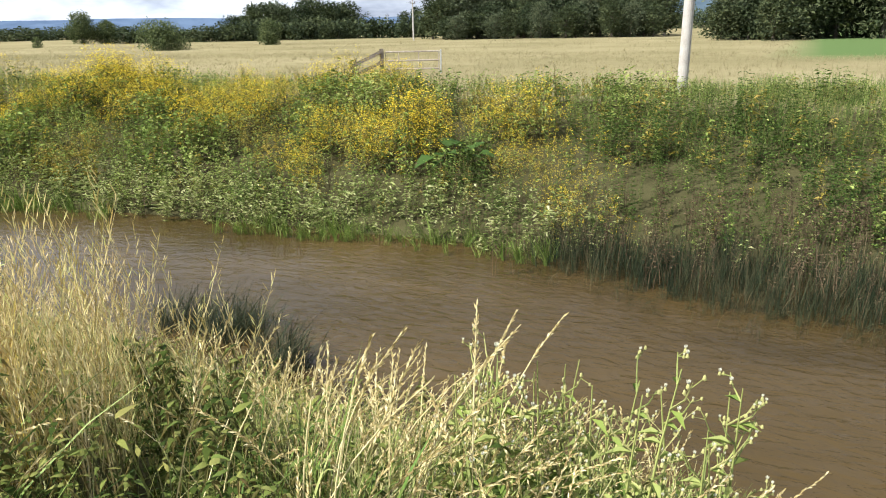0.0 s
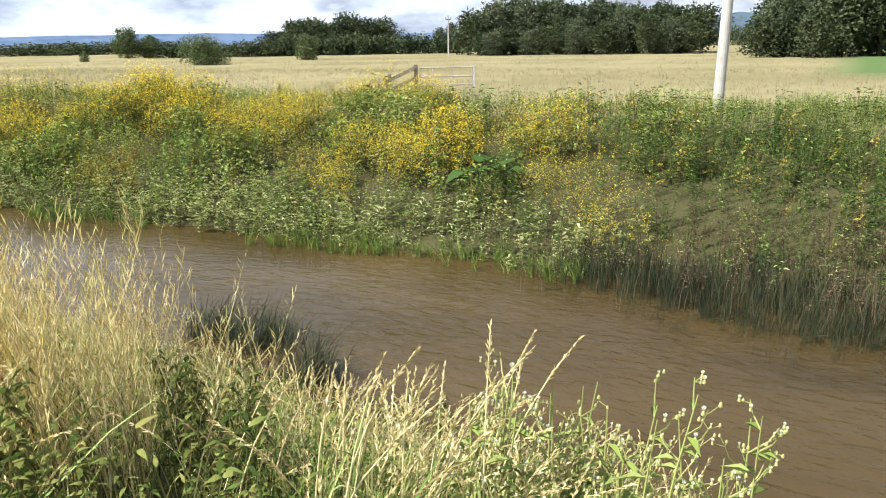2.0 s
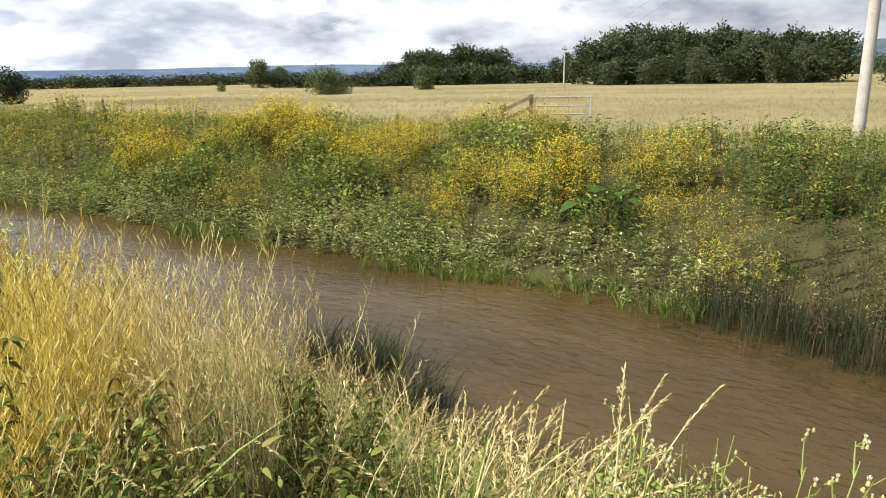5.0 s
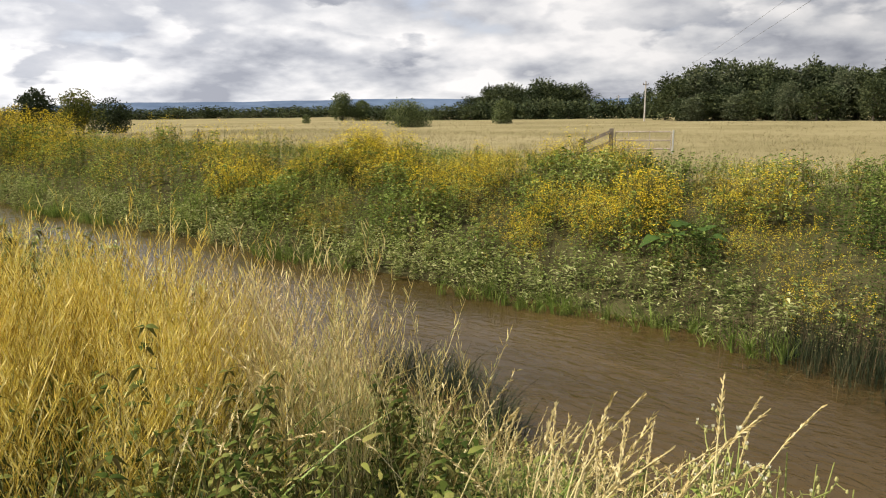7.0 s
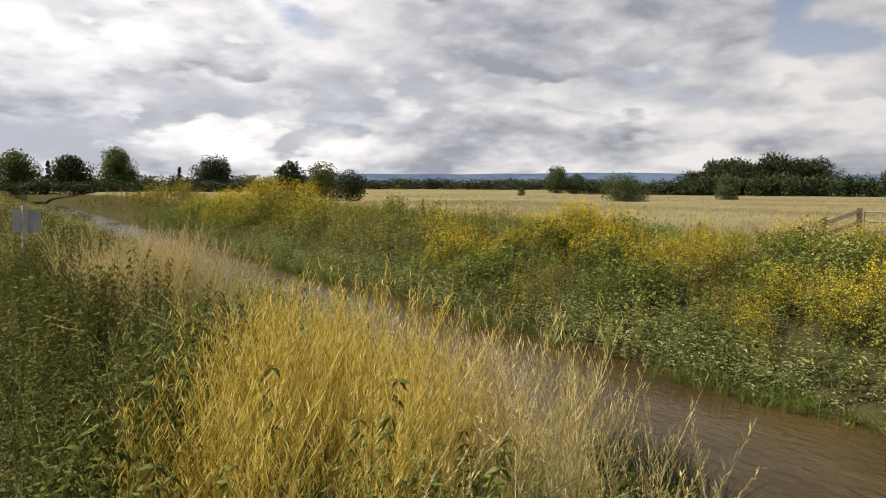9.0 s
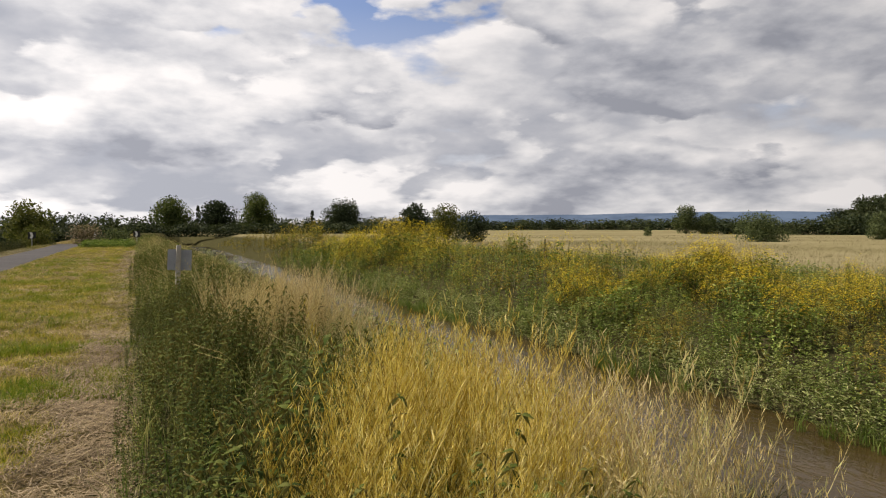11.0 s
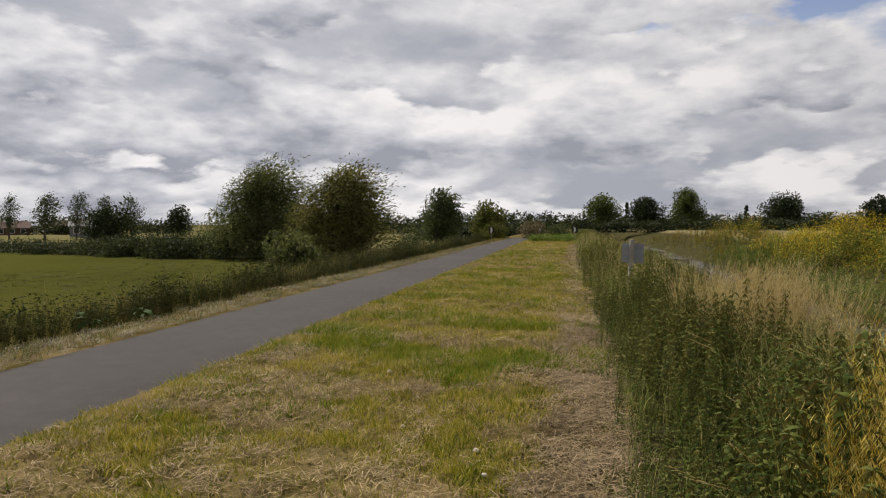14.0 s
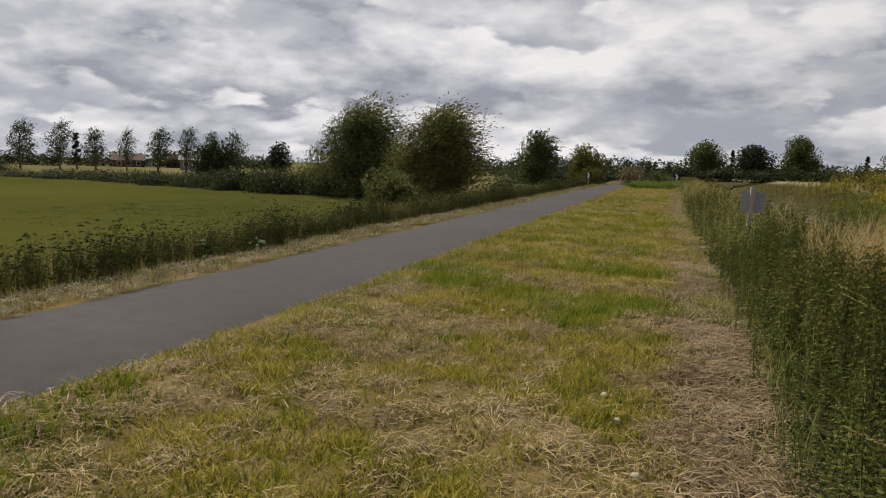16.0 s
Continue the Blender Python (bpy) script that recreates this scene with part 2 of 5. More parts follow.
M_WILLOWWOOD = leaf_material("silvery_wood_leaf", [(0.05, 0.065, 0.035), (0.085, 0.10, 0.055), (0.13, 0.145, 0.085)], through_light=0.25, patch=0.5, patch_scale=0.2)
M_LIGHTTREE = leaf_material("pale_tree_leaf", [(0.06, 0.075, 0.02), (0.11, 0.12, 0.03), (0.17, 0.165, 0.05)], patch=0.5, patch_scale=0.3)
M_BARK = surface("bark", [(0.05, 0.04, 0.03), (0.10, 0.085, 0.065), (0.16, 0.14, 0.11)], 3.0, bump=0.6)
M_POLE = surface("weathered_pole", [(0.26, 0.235, 0.20), (0.38, 0.35, 0.31), (0.47, 0.44, 0.40)], 2.5, bump=0.4, fine=30)
M_OLDWOOD = surface("weathered_timber", [(0.07, 0.055, 0.042), (0.14, 0.115, 0.09), (0.23, 0.195, 0.155)], 4.0, bump=0.5, fine=60)
M_STEEL = surface("galvanised_steel", [(0.42, 0.42, 0.40), (0.58, 0.58, 0.56)], 6.0, rough=0.5, bump=0.1, metal=0.6)
M_GATE = surface("rusty_galvanised_tube", [(0.20, 0.15, 0.11), (0.34, 0.29, 0.24), (0.46, 0.43, 0.39)], 7.0, rough=0.7, bump=0.2, metal=0.2)
M_PANEL = surface("grey_sign_back", [(0.26, 0.275, 0.31), (0.33, 0.345, 0.38), (0.40, 0.41, 0.44)], 5.0, rough=0.55, bump=0.1)
M_WHITE = surface("white_paint", [(0.66, 0.66, 0.64), (0.8, 0.8, 0.78)], 6.0, rough=0.6, bump=0.1)
M_BLACK = surface("black_paint", [(0.02, 0.02, 0.02), (0.035, 0.035, 0.035)], 6.0, rough=0.6, bump=0.1)
M_STONE = surface("pale_stone", [(0.35, 0.30, 0.24), (0.5, 0.45, 0.38), (0.62, 0.58, 0.5)], 20.0, bump=0.5, fine=80)
M_BRICK = surface("red_brick", [(0.10, 0.055, 0.042), (0.15, 0.08, 0.06)], 1.0)
M_TILE = surface("roof_tile", [(0.08, 0.05, 0.04), (0.13, 0.075, 0.058)], 1.0)
M_SLATE = surface("grey_roof", [(0.18, 0.18, 0.19), (0.27, 0.27, 0.28)], 1.0)
M_GLASS = surface("dark_glass", [(0.02, 0.022, 0.025), (0.04, 0.042, 0.045)], 2.0, rough=0.1, bump=0.0, spec=0.6)
M_INSUL = surface("brown_porcelain", [(0.07, 0.04, 0.03), (0.12, 0.07, 0.05)], 9.0, rough=0.25)
M_WIRE = surface("weathered_wire", [(0.07, 0.07, 0.07), (0.11, 0.11, 0.11)], 9.0, rough=0.6)
M_ASPHALT = None


def build_asphalt():
    m, add, link, maths, ramp, mix = material("worn_asphalt")
    big = noise_at(add, link, 0.35, 5.0)
    mid = noise_at(add, link, 4.0, 6.0)
    grit = noise_at(add, link, 160.0, 2.0, 0.7)
    fac = maths("ADD", maths("ADD", maths("MULTIPLY", big, 0.4), maths("MULTIPLY", mid, 0.25)), maths("MULTIPLY", grit, 0.35))
    col = ramp(fac, [(0.3, (0.030, 0.027, 0.029)), (0.5, (0.047, 0.043, 0.044)), (0.7, (0.078, 0.071, 0.069))])
    b = add("ShaderNodeBsdfPrincipled", Roughness=0.9, Specular_IOR_Level=0.2)
    link(col, b.inputs["Base Color"])
    bp = add("ShaderNodeBump", Strength=0.5, Distance=0.006)
    link(grit, bp.inputs["Height"])
    link(bp.outputs[0], b.inputs["Normal"])
    link(b.outputs[0], add("ShaderNodeOutputMaterial").inputs[0])
    return m


M_ASPHALT = build_asphalt()


def build_water():
    m, add, link, maths, ramp, mix = material("muddy_water")
    co = add("ShaderNodeTexCoord")
    mp = add("ShaderNodeMapping")
    mp.inputs["Scale"].default_value = (1.0, 0.45, 1.0)
    mp.inputs["Rotation"].default_value = (0, 0, radians(12))
    link(co.outputs["Object"], mp.inputs[0])
    def tex(scale, detail):
        n = add("ShaderNodeTexNoise", Scale=scale, Detail=detail, Roughness=0.5, Distortion=0.6)
        link(mp.outputs[0], n.inputs["Vector"])
        return n.outputs["Fac"]
    wide, small = tex(0.5, 3.0), tex(6.5, 4.0)
    calm = ramp(tex(0.25, 2.0), [(0.38, (0.25, 0.25, 0.25)), (0.62, (1, 1, 1))])
    col = ramp(wide, [(0.3, (0.036, 0.024, 0.008)), (0.7, (0.062, 0.041, 0.015))])
    b = add("ShaderNodeBsdfPrincipled", Roughness=0.05, IOR=1.33, Specular_IOR_Level=0.34)
    link(col, b.inputs["Base Color"])
    bp = add("ShaderNodeBump", Strength=0.7, Distance=0.06)
    link(maths("MULTIPLY", small, calm), bp.inputs["Height"])
    link(bp.outputs[0], b.inputs["Normal"])
    link(b.outputs[0], add("ShaderNodeOutputMaterial").inputs[0])
    return m


M_WATER = build_water()


def build_ground():
    """Soil and short growth; the kind of cover follows the lie of the land across the river."""
    m, add, link, maths, ramp, mix = material("ground_cover")
    co = add("ShaderNodeTexCoord")
    sep = add("ShaderNodeSeparateXYZ")
    link(co.outputs["Object"], sep.inputs[0])
    x, y = sep.outputs[0], sep.outputs[1]
    bend = maths("MULTIPLY", maths("MAXIMUM", maths("SUBTRACT", y, 6.0), 0.0), -0.052)
    u = maths("SUBTRACT", x, bend)
    big, mid, fine = noise_at(add, link, 0.05, 4.0), noise_at(add, link, 0.9, 6.0), noise_at(add, link, 25.0, 4.0, 0.7)
    f = maths("ADD", maths("MULTIPLY", mid, 0.55), maths("MULTIPLY", fine, 0.45))
    lawn = ramp(f, [(0.33, (0.05, 0.05, 0.014)), (0.47, (0.115, 0.095, 0.032)), (0.58, (0.19, 0.14, 0.064)), (0.7, (0.25, 0.19, 0.095))])
    f2 = maths("ADD", maths("MULTIPLY", big, 0.6), maths("MULTIPLY", f, 0.4))
    hay = ramp(f2, [(0.3, (0.115, 0.105, 0.05)), (0.5, (0.20, 0.172, 0.092)), (0.68, (0.265, 0.23, 0.132))])
    crop = ramp(f2, [(0.3, (0.041, 0.046, 0.011)), (0.5, (0.067, 0.07, 0.017)), (0.7, (0.09, 0.087, 0.023))])
    soil = ramp(f, [(0.3, (0.03, 0.028, 0.012)), (0.6, (0.07, 0.065, 0.03))])
    far = ramp(maths("MULTIPLY", maths("ADD", u, maths("MULTIPLY", mid, 2.0)), 0.01), [(0.215, (0, 0, 0)), (0.235, (1, 1, 1))])
    left = ramp(maths("MULTIPLY", maths("ADD", u, 100.0), 0.01), [(0.90, (1, 1, 1)), (0.903, (0, 0, 0))])
    turf = ramp(maths("MULTIPLY", maths("ADD", u, 100.0), 0.01), [(0.992, (1, 1, 1)), (0.996, (0, 0, 0))])
    # a reseeded green meadow at the near right corner of the far field
    q = maths("SUBTRACT", maths("MULTIPLY", x, -0.09), y)
    green = ramp(maths("ADD", maths("MULTIPLY", q, 0.1), 0.5), [(0.12, (0, 0, 0)), (0.5, (1, 1, 1))])
    green = maths("MULTIPLY", green, ramp(maths("MULTIPLY", x, 0.01), [(0.46, (0, 0, 0)), (0.54, (1, 1, 1))]))
    hay = mix(green, hay, (0.085, 0.125, 0.045))
    col = mix(turf, soil, lawn)
    # stubble behind the green field
    back = ramp(maths("MULTIPLY", maths("ADD", maths("SUBTRACT", y, 34.0), maths("MULTIPLY", x, 0.25)), 0.05), [(0.18, (0, 0, 0)), (0.24, (1, 1, 1))])
    crop = mix(back, crop, mix(0.5, hay, crop))
    col = mix(left, col, crop)
    col = mix(far, col, hay)
    b = add("ShaderNodeBsdfPrincipled", Roughness=1.0, Specular_IOR_Level=0.0)
    link(col, b.inputs["Base Color"])
    bp = add("ShaderNodeBump", Strength=0.6, Distance=0.04)
    link(fine, bp.inputs["Height"])
    link(bp.outputs[0], b.inputs["Normal"])
    link(b.outputs[0], add("ShaderNodeOutputMaterial").inputs[0])
    return m


M_GROUND = build_ground()


# Hill colour as plain emission: the hills glow instead of taking sunlight.
def build_ridge_glow(name, low, high):
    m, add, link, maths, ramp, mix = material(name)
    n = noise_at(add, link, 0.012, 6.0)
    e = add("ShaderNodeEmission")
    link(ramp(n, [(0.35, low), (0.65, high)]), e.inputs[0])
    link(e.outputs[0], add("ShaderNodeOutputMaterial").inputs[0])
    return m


# Blue haze of distance is painted into these emission colours.
M_RIDGE_GLOW = build_ridge_glow("far_ridge_haze_glow", (0.10, 0.14, 0.21), (0.145, 0.195, 0.275))
M_RIDGE2_GLOW = build_ridge_glow("nearer_ridge_haze_glow", (0.07, 0.10, 0.13), (0.13, 0.17, 0.19))

# ---- building helpers ----
def part(name, bm, mat, parent=None, label=""):
    me = bpy.data.meshes.new(name)
    bm.to_mesh(me)
    bm.free()
    me.materials.append(mat)
    ob = new(name, me)
    ob.parent = parent
    if label:
        tagged(ob, label)
    return ob


def empty(name, at, label, category, group=""):
    ob = new(name)
    ob.empty_display_size = 0.2
    ob.matrix_world = at if isinstance(at, Matrix) else Matrix.Translation(at)
    return tagged(ob, label, category, group)


def box(size, at=(0, 0, 0), turn=(0, 0, 0), bevel=0.0):
    bm = bmesh.new()
    bmesh.ops.create_cube(bm, size=1.0)
    bmesh.ops.scale(bm, vec=size, verts=bm.verts)
    if bevel:
        bmesh.ops.bevel(bm, geom=bm.edges[:], offset=bevel, segments=2, affect="EDGES")
    bmesh.ops.transform(bm, matrix=pose(*at, *turn), verts=bm.verts)
    return bm


def tube(points, radii, sides=8, bm=None, cap=True):
    """A tapered tube along points."""
    bm = bm or bmesh.new()
    rings = []
    for i, p in enumerate(points):
        p = Vector(p)
        d = (Vector(points[min(i + 1, len(points) - 1)]) - Vector(points[max(i - 1, 0)])).normalized()
        a = d.orthogonal().normalized()
        b = d.cross(a)
        rings.append([bm.verts.new(p + radii[i] * (math.cos(k * math.tau / sides) * a + math.sin(k * math.tau / sides) * b)) for k in range(sides)])
    for r, s in zip(rings, rings[1:]):
        # line the rings up, so that the skin does not twist
        j = min(range(sides), key=lambda k: (s[k].co - r[0].co).length)
        s[:] = s[j:] + s[:j]
        if (s[1].co - r[1].co).length > (s[-1].co - r[1].co).length:
            s[1:] = s[:0:-1]
        for k in range(sides):
            bm.faces.new((r[k], r[(k + 1) % sides], s[(k + 1) % sides], s[k]))
    if cap:
        for r in (rings[0], rings[-1]):
            bm.faces.new(r)
    bmesh.ops.recalc_face_normals(bm, faces=bm.faces)
    return bm


def mesh_of(name, v, f, mats, mi=None, smooth=False):
    """One mesh from arrays of corners and triangles."""
    me = bpy.data.meshes.new(name)
    v, f = np.asarray(v, np.float32), np.asarray(f, np.int32)
    n, k = f.shape
    me.vertices.add(len(v))
    me.vertices.foreach_set("co", v.ravel())
    me.loops.add(n * k)
    me.loops.foreach_set("vertex_index", f.ravel())
    me.polygons.add(n)
    me.polygons.foreach_set("loop_start", np.arange(0, n * k, k, dtype=np.int32))
    for m in mats:
        me.materials.append(m)
    if mi is not None:
        me.polygons.foreach_set("material_index", np.asarray(mi, np.int32))
    me.polygons.foreach_set("use_smooth", np.full(n, smooth))
    me.update(calc_edges=True)
    return me


# ---- lie of the land ----
WATER = -2.4
ACROSS = [-900, -60, -11.2, -10.2, -9.3, -8.3, -7.5, -4.8, -0.2, 1.2, 2.2, 5.2, 6.2, 11.0, 12.0, 13.2, 21.5, 25.0, 60, 150, 900]
LEVEL = [-0.4, -0.85, -0.9, -0.75, -0.35, -0.02, 0.0, 0.0, 0.0, -0.02, -0.3, -2.35, -3.2, -3.2, -2.5, -2.15, -0.55, -0.5, -0.6, -1.0, -1.0]


ACROSS_DOWN = ACROSS[:9] + [2.2, 3.4, 6.2, 7.2] + ACROSS[13:]
LEVEL_DOWN = LEVEL[:9] + [-0.05, -0.3, -2.35, -3.2] + LEVEL[13:]


def bend(y):
    return -0.052 * np.maximum(np.asarray(y, float) - 6.0, 0.0)


def ground_z(x, y):
    u = np.asarray(x, float) - bend(y)
    y = np.asarray(y, float)
    # downstream the near bank bulges out towards the water
    w = np.clip((y - 3.5) / 5.5, 0, 1)
    z = np.interp(u, ACROSS, LEVEL) * (1 - w) + np.interp(u, ACROSS_DOWN, LEVEL_DOWN) * w
    soft = 0.03 * np.sin(u * 1.7 + y * 0.6) * np.sin(y * 1.1 - u * 0.4) + 0.012 * np.sin(u * 5.1 + 1.3 * y) * np.sin(3.7 * y)
    # tussocks and hollows of the mown strip
    soft = soft + np.where((u > -4.7) & (u < 0.5), 0.022 * np.sin(7.3 * u + 2.1 * y) * np.sin(5.9 * y - 3.0 * u) + 0.016 * np.sin(13.1 * u - 4 * y) * np.sin(11.7 * y + 5 * u), 0)
    # wheel ruts along the mown strip
    rut = -0.025 * np.exp(-((u + 2.2) / 0.16) ** 2) - 0.02 * np.exp(-((u + 3.7) / 0.18) ** 2)
    flat = ((u > -7.6) & (u < -4.75))
    return z + np.where(flat, -0.004, soft + rut)


def build_land():
    xs = np.concatenate([np.linspace(-1500, -120, 12), np.linspace(-100, -12, 34), np.arange(-11.5, 26, 0.3), np.linspace(27, 60, 24), np.linspace(66, 180, 24), np.linspace(220, 1500, 12)])
    ys = np.concatenate([np.linspace(-1500, -60, 10), np.linspace(-50, -8, 15), np.arange(-7, 30, 0.3), np.arange(30, 90, 1.0), np.linspace(94, 200, 24), np.linspace(240, 2500, 14)])
    gx, gy = np.meshgrid(xs, ys)
    nx, ny = len(xs), len(ys)
    fade = np.clip(gy, None, 140)
    v = np.stack([gx, gy, ground_z(gx, fade)], -1)
    # let the sheet follow the bend of the river, row by row
    v[..., 0] = gx + np.where(np.abs(gx) < 100, bend(fade), bend(fade) * np.clip((400 - np.abs(gx)) / 300, 0, 1))
    v[..., 2] = ground_z(v[..., 0], fade)
    i = np.arange(nx * ny).reshape(ny, nx)
    f = np.stack([i[:-1, :-1], i[:-1, 1:], i[1:, 1:], i[1:, :-1]], -1).reshape(-1, 4)
    ob = new("ground", mesh_of("ground", v.reshape(-1, 3), f, [M_GROUND], smooth=True))
    tagged(ob, "river banks and level meadows of grass and soil", "ground", kind="structure")


def ribbon(name, u0, u1, z, ys, mat, label, category, ragged=0.0, thick=0.0):
    """A strip of land or water that follows the bend of the river."""
    rnd = random.Random(5)
    v, f = [], []
    us = np.linspace(u0, u1, 9)
    for y in ys:
        b = float(bend(y))
        for k, u in enumerate(us):
            e = rnd.uniform(-ragged, ragged) if k in (0, 8) else 0.0
            v.append((u + b + e, y, (z - thick if k in (0, 8) else z)))
    for r in range(len(ys) - 1):
        for k in range(8):
            a = r * 9 + k
            f.append((a, a + 1, a + 10, a + 9))
    ob = new(name, mesh_of(name, v, f, [mat], smooth=True))
    return tagged(ob, label, category, kind="structure")


build_land()
ribbon("water", 4.0, 12.6, WATER, np.linspace(-60, 140, 60), M_WATER, "brown muddy river water with small ripples", "water")
ribbon("road", -7.35, -4.95, 0.018, np.concatenate([np.arange(-20, 62, 0.25), np.linspace(62, 75, 10)]), M_ASPHALT, "narrow grey asphalt lane beside the river", "road", 0.05, 0.03)


def ridge(name, mat, radius, az0, az1, low, high, seed, label):
    """A far line of hills, as a thick bank of land with an uneven crest."""
    n = 160
    v, f = [], []
    for i in range(n + 1):
        s = i / n
        a = radians(az0 + (az1 - az0) * s)
        h = 0.55 + 0.35 * noise.noise((s * 5 + seed, 0, 0)) + 0.12 * noise.noise((s * 23, seed, 0)) + 0.04 * noise.noise((s * 90, seed, 3))
        h *= min(1.0, s * 9, (1 - s) * 9) ** 0.5
        z = radius * math.tan(radians(low + (high - low) * h))
        for r, zz in ((radius - 260, -12), (radius, z), (radius + 400, -12)):
            v.append((r * math.sin(a), r * math.cos(a), zz))
    for i in range(n):
        for k in range(2):
            a = 3 * i + k
            f.append((a, a + 3, a + 4, a + 1))
    tagged(new(name, mesh_of(name, v, f, [mat], smooth=True)), label, "backdrop", kind="structure")


ridge("backdrop_ridge", M_RIDGE_GLOW, 3200, 19, 105, 0.55, 1.15, 2.0, "wooded ridge of hills on the horizon, glowing in painted haze blue")
ridge("backdrop_hill", M_RIDGE2_GLOW, 2300, 76, 130, 0.3, 2.9, 7.0, "nearer green hill with fields and woods, glowing in a painted haze tint")

# ---- plants ----
class Sprig:
    """Gathers leaves, blades and stems of one plant as triangles."""

    def __init__(self, seed):
        self.r = random.Random(seed)
        self.v, self.f, self.m = [], [], []

    def leaf(self, p, d, length, width, m, droop=0.2, twist=0.0):
        p, d = Vector(p), Vector(d).normalized()
        s = d.cross(Vector((0, 0, 1)))
        s = s.normalized() if s.length > 1e-3 else Vector((1, 0, 0))
        if twist:
            s = Matrix.Rotation(twist, 3, d) @ s
        n = s.cross(d)
        i = len(self.v)
        mid = p + d * length * 0.45
        self.v += [p, mid + s * width / 2 + n * width * 0.18, p + d * length - Vector((0, 0, droop * length)), mid - s * width / 2 + n * width * 0.18]
        self.f += [(i, i + 1, i + 2), (i, i + 2, i + 3)]
        self.m += [m, m]

    def broad(self, p, d, length, width, m, droop=0.3, twist=0.0):
        """A fuller leaf with a toothed outline that bends along its length."""
        p, d = Vector(p), Vector(d).normalized()
        s = d.cross(Vector((0, 0, 1)))
        s = s.normalized() if s.length > 1e-3 else Vector((1, 0, 0))
        if twist:
            s = Matrix.Rotation(twist, 3, d) @ s
        n = s.cross(d)
        i = len(self.v)
        self.v.append(p)
        for t, w in ((0.14, 0.72), (0.32, 0.95), (0.55, 0.66), (0.78, 0.32)):
            c = p + d * length * t - Vector((0, 0, droop * length * t * t))
            k = width / 2 * w * self.r.uniform(0.88, 1.12)
            self.v += [c + s * k + n * k * 0.35, c - s * k + n * k * 0.35]
        self.v.append(p + d * length - Vector((0, 0, droop * length)))
        self.f += [(i, i + 1, i + 2)]
        for j in (1, 3, 5):
            self.f += [(i + j, i + j + 2, i + j + 3), (i + j, i + j + 3, i + j + 1)]
        self.f += [(i + 7, i + 9, i + 8)]
        self.m += [m] * 8

    def blade(self, pts, width, m, side=None):
        i = len(self.v)
        k = len(pts)
        side = side or Vector((math.cos(a := self.r.uniform(0, 6.3)), math.sin(a), 0))
        for j, p in enumerate(pts[:-1]):
            w = width * (1 - 0.75 * (j / (k - 1)) ** 2) / 2
            self.v += [Vector(p) - side * w, Vector(p) + side * w]
        self.v.append(Vector(pts[-1]))
        for j in range(k - 2):
            a = i + 2 * j
            self.f += [(a, a + 1, a + 3), (a, a + 3, a + 2)]
            self.m += [m, m]
        a = i + 2 * (k - 2)
        self.f.append((a, a + 1, a + 2))
        self.m.append(m)

    def bud(self, p, r, length, m):
        i = len(self.v)
        p = Vector(p)
        self.v += [p, *(p + Vector((r * math.cos(a), r * math.sin(a), length * 0.5)) for a in (0, 2.1, 4.2)), p + Vector((0, 0, length))]
        for k in range(3):
            a, b = i + 1 + k, i + 1 + (k + 1) % 3
            self.f += [(i, b, a), (i + 4, a, b)]
            self.m += [m, m]

    def arrays(self):
        return np.array([tuple(p) for p in self.v], np.float32), np.array(self.f, np.int32), np.array(self.m, np.int32)


def arc(p, az, lean, h, n, curl=1.0):
    """Points of a stalk that rises from p and bows over towards az."""
    return [Vector((p[0] + math.cos(az) * lean * (t ** (1 + curl)), p[1] + math.sin(az) * lean * (t ** (1 + curl)), p[2] + h * (t - 0.25 * abs(lean) / max(h, 0.01) * t ** 3))) for t in (i / (n - 1) for i in range(n))]


def nettle(seed, nodes=14, leafy=0, top=1, stem=2, fine=True):
    s = Sprig(seed)
    put = s.broad if fine else s.leaf
    s.blade(arc((0, 0, 0), s.r.uniform(0, 6.3), 0.1, 1.0, 4), 0.009, stem)
    for i in range(nodes):
        z = 0.12 + 0.88 * i / (nodes - 1)
        a = i * math.pi / 2 + s.r.uniform(-0.4, 0.4)
        ln = (0.094 - 0.048 * z) * s.r.uniform(0.8, 1.2) * (1 if fine else 1.25)
        for k in (0, math.pi):
            d = (math.cos(a + k), math.sin(a + k), s.r.uniform(-0.15, 0.5))
            put((0, 0, z), d, ln * 1.1, ln * 0.52, leafy, 0.3, s.r.uniform(-0.4, 0.4))
            if i < nodes - 3 and s.r.random() < 0.5:
                q = Vector(d) * ln * 0.9 + Vector((0, 0, z + 0.02))
                put(q, (d[1], -d[0], 0.2), ln * 0.65, ln * 0.34, leafy, 0.2, s.r.uniform(-0.4, 0.4))
        if z > 0.5 and top is not None:
            for k in range(3):
                a2 = s.r.uniform(0, 6.3)
                s.leaf((0, 0, z), (math.cos(a2), math.sin(a2), -0.5), 0.055, 0.012, top, 0.5)
    return s.arrays()


def grass(seed, n=10, w=0.011, m=0, spread=0.12, lean=0.35, segs=4):
    s = Sprig(seed)
    for i in range(n):
        a = s.r.uniform(0, 6.3)
        p = (s.r.uniform(-spread, spread), s.r.uniform(-spread, spread), 0)
        s.blade(arc(p, a, s.r.uniform(0.1, lean), s.r.uniform(0.45, 1.0), segs), w * s.r.uniform(0.6, 1.3), m)
    return s.arrays()


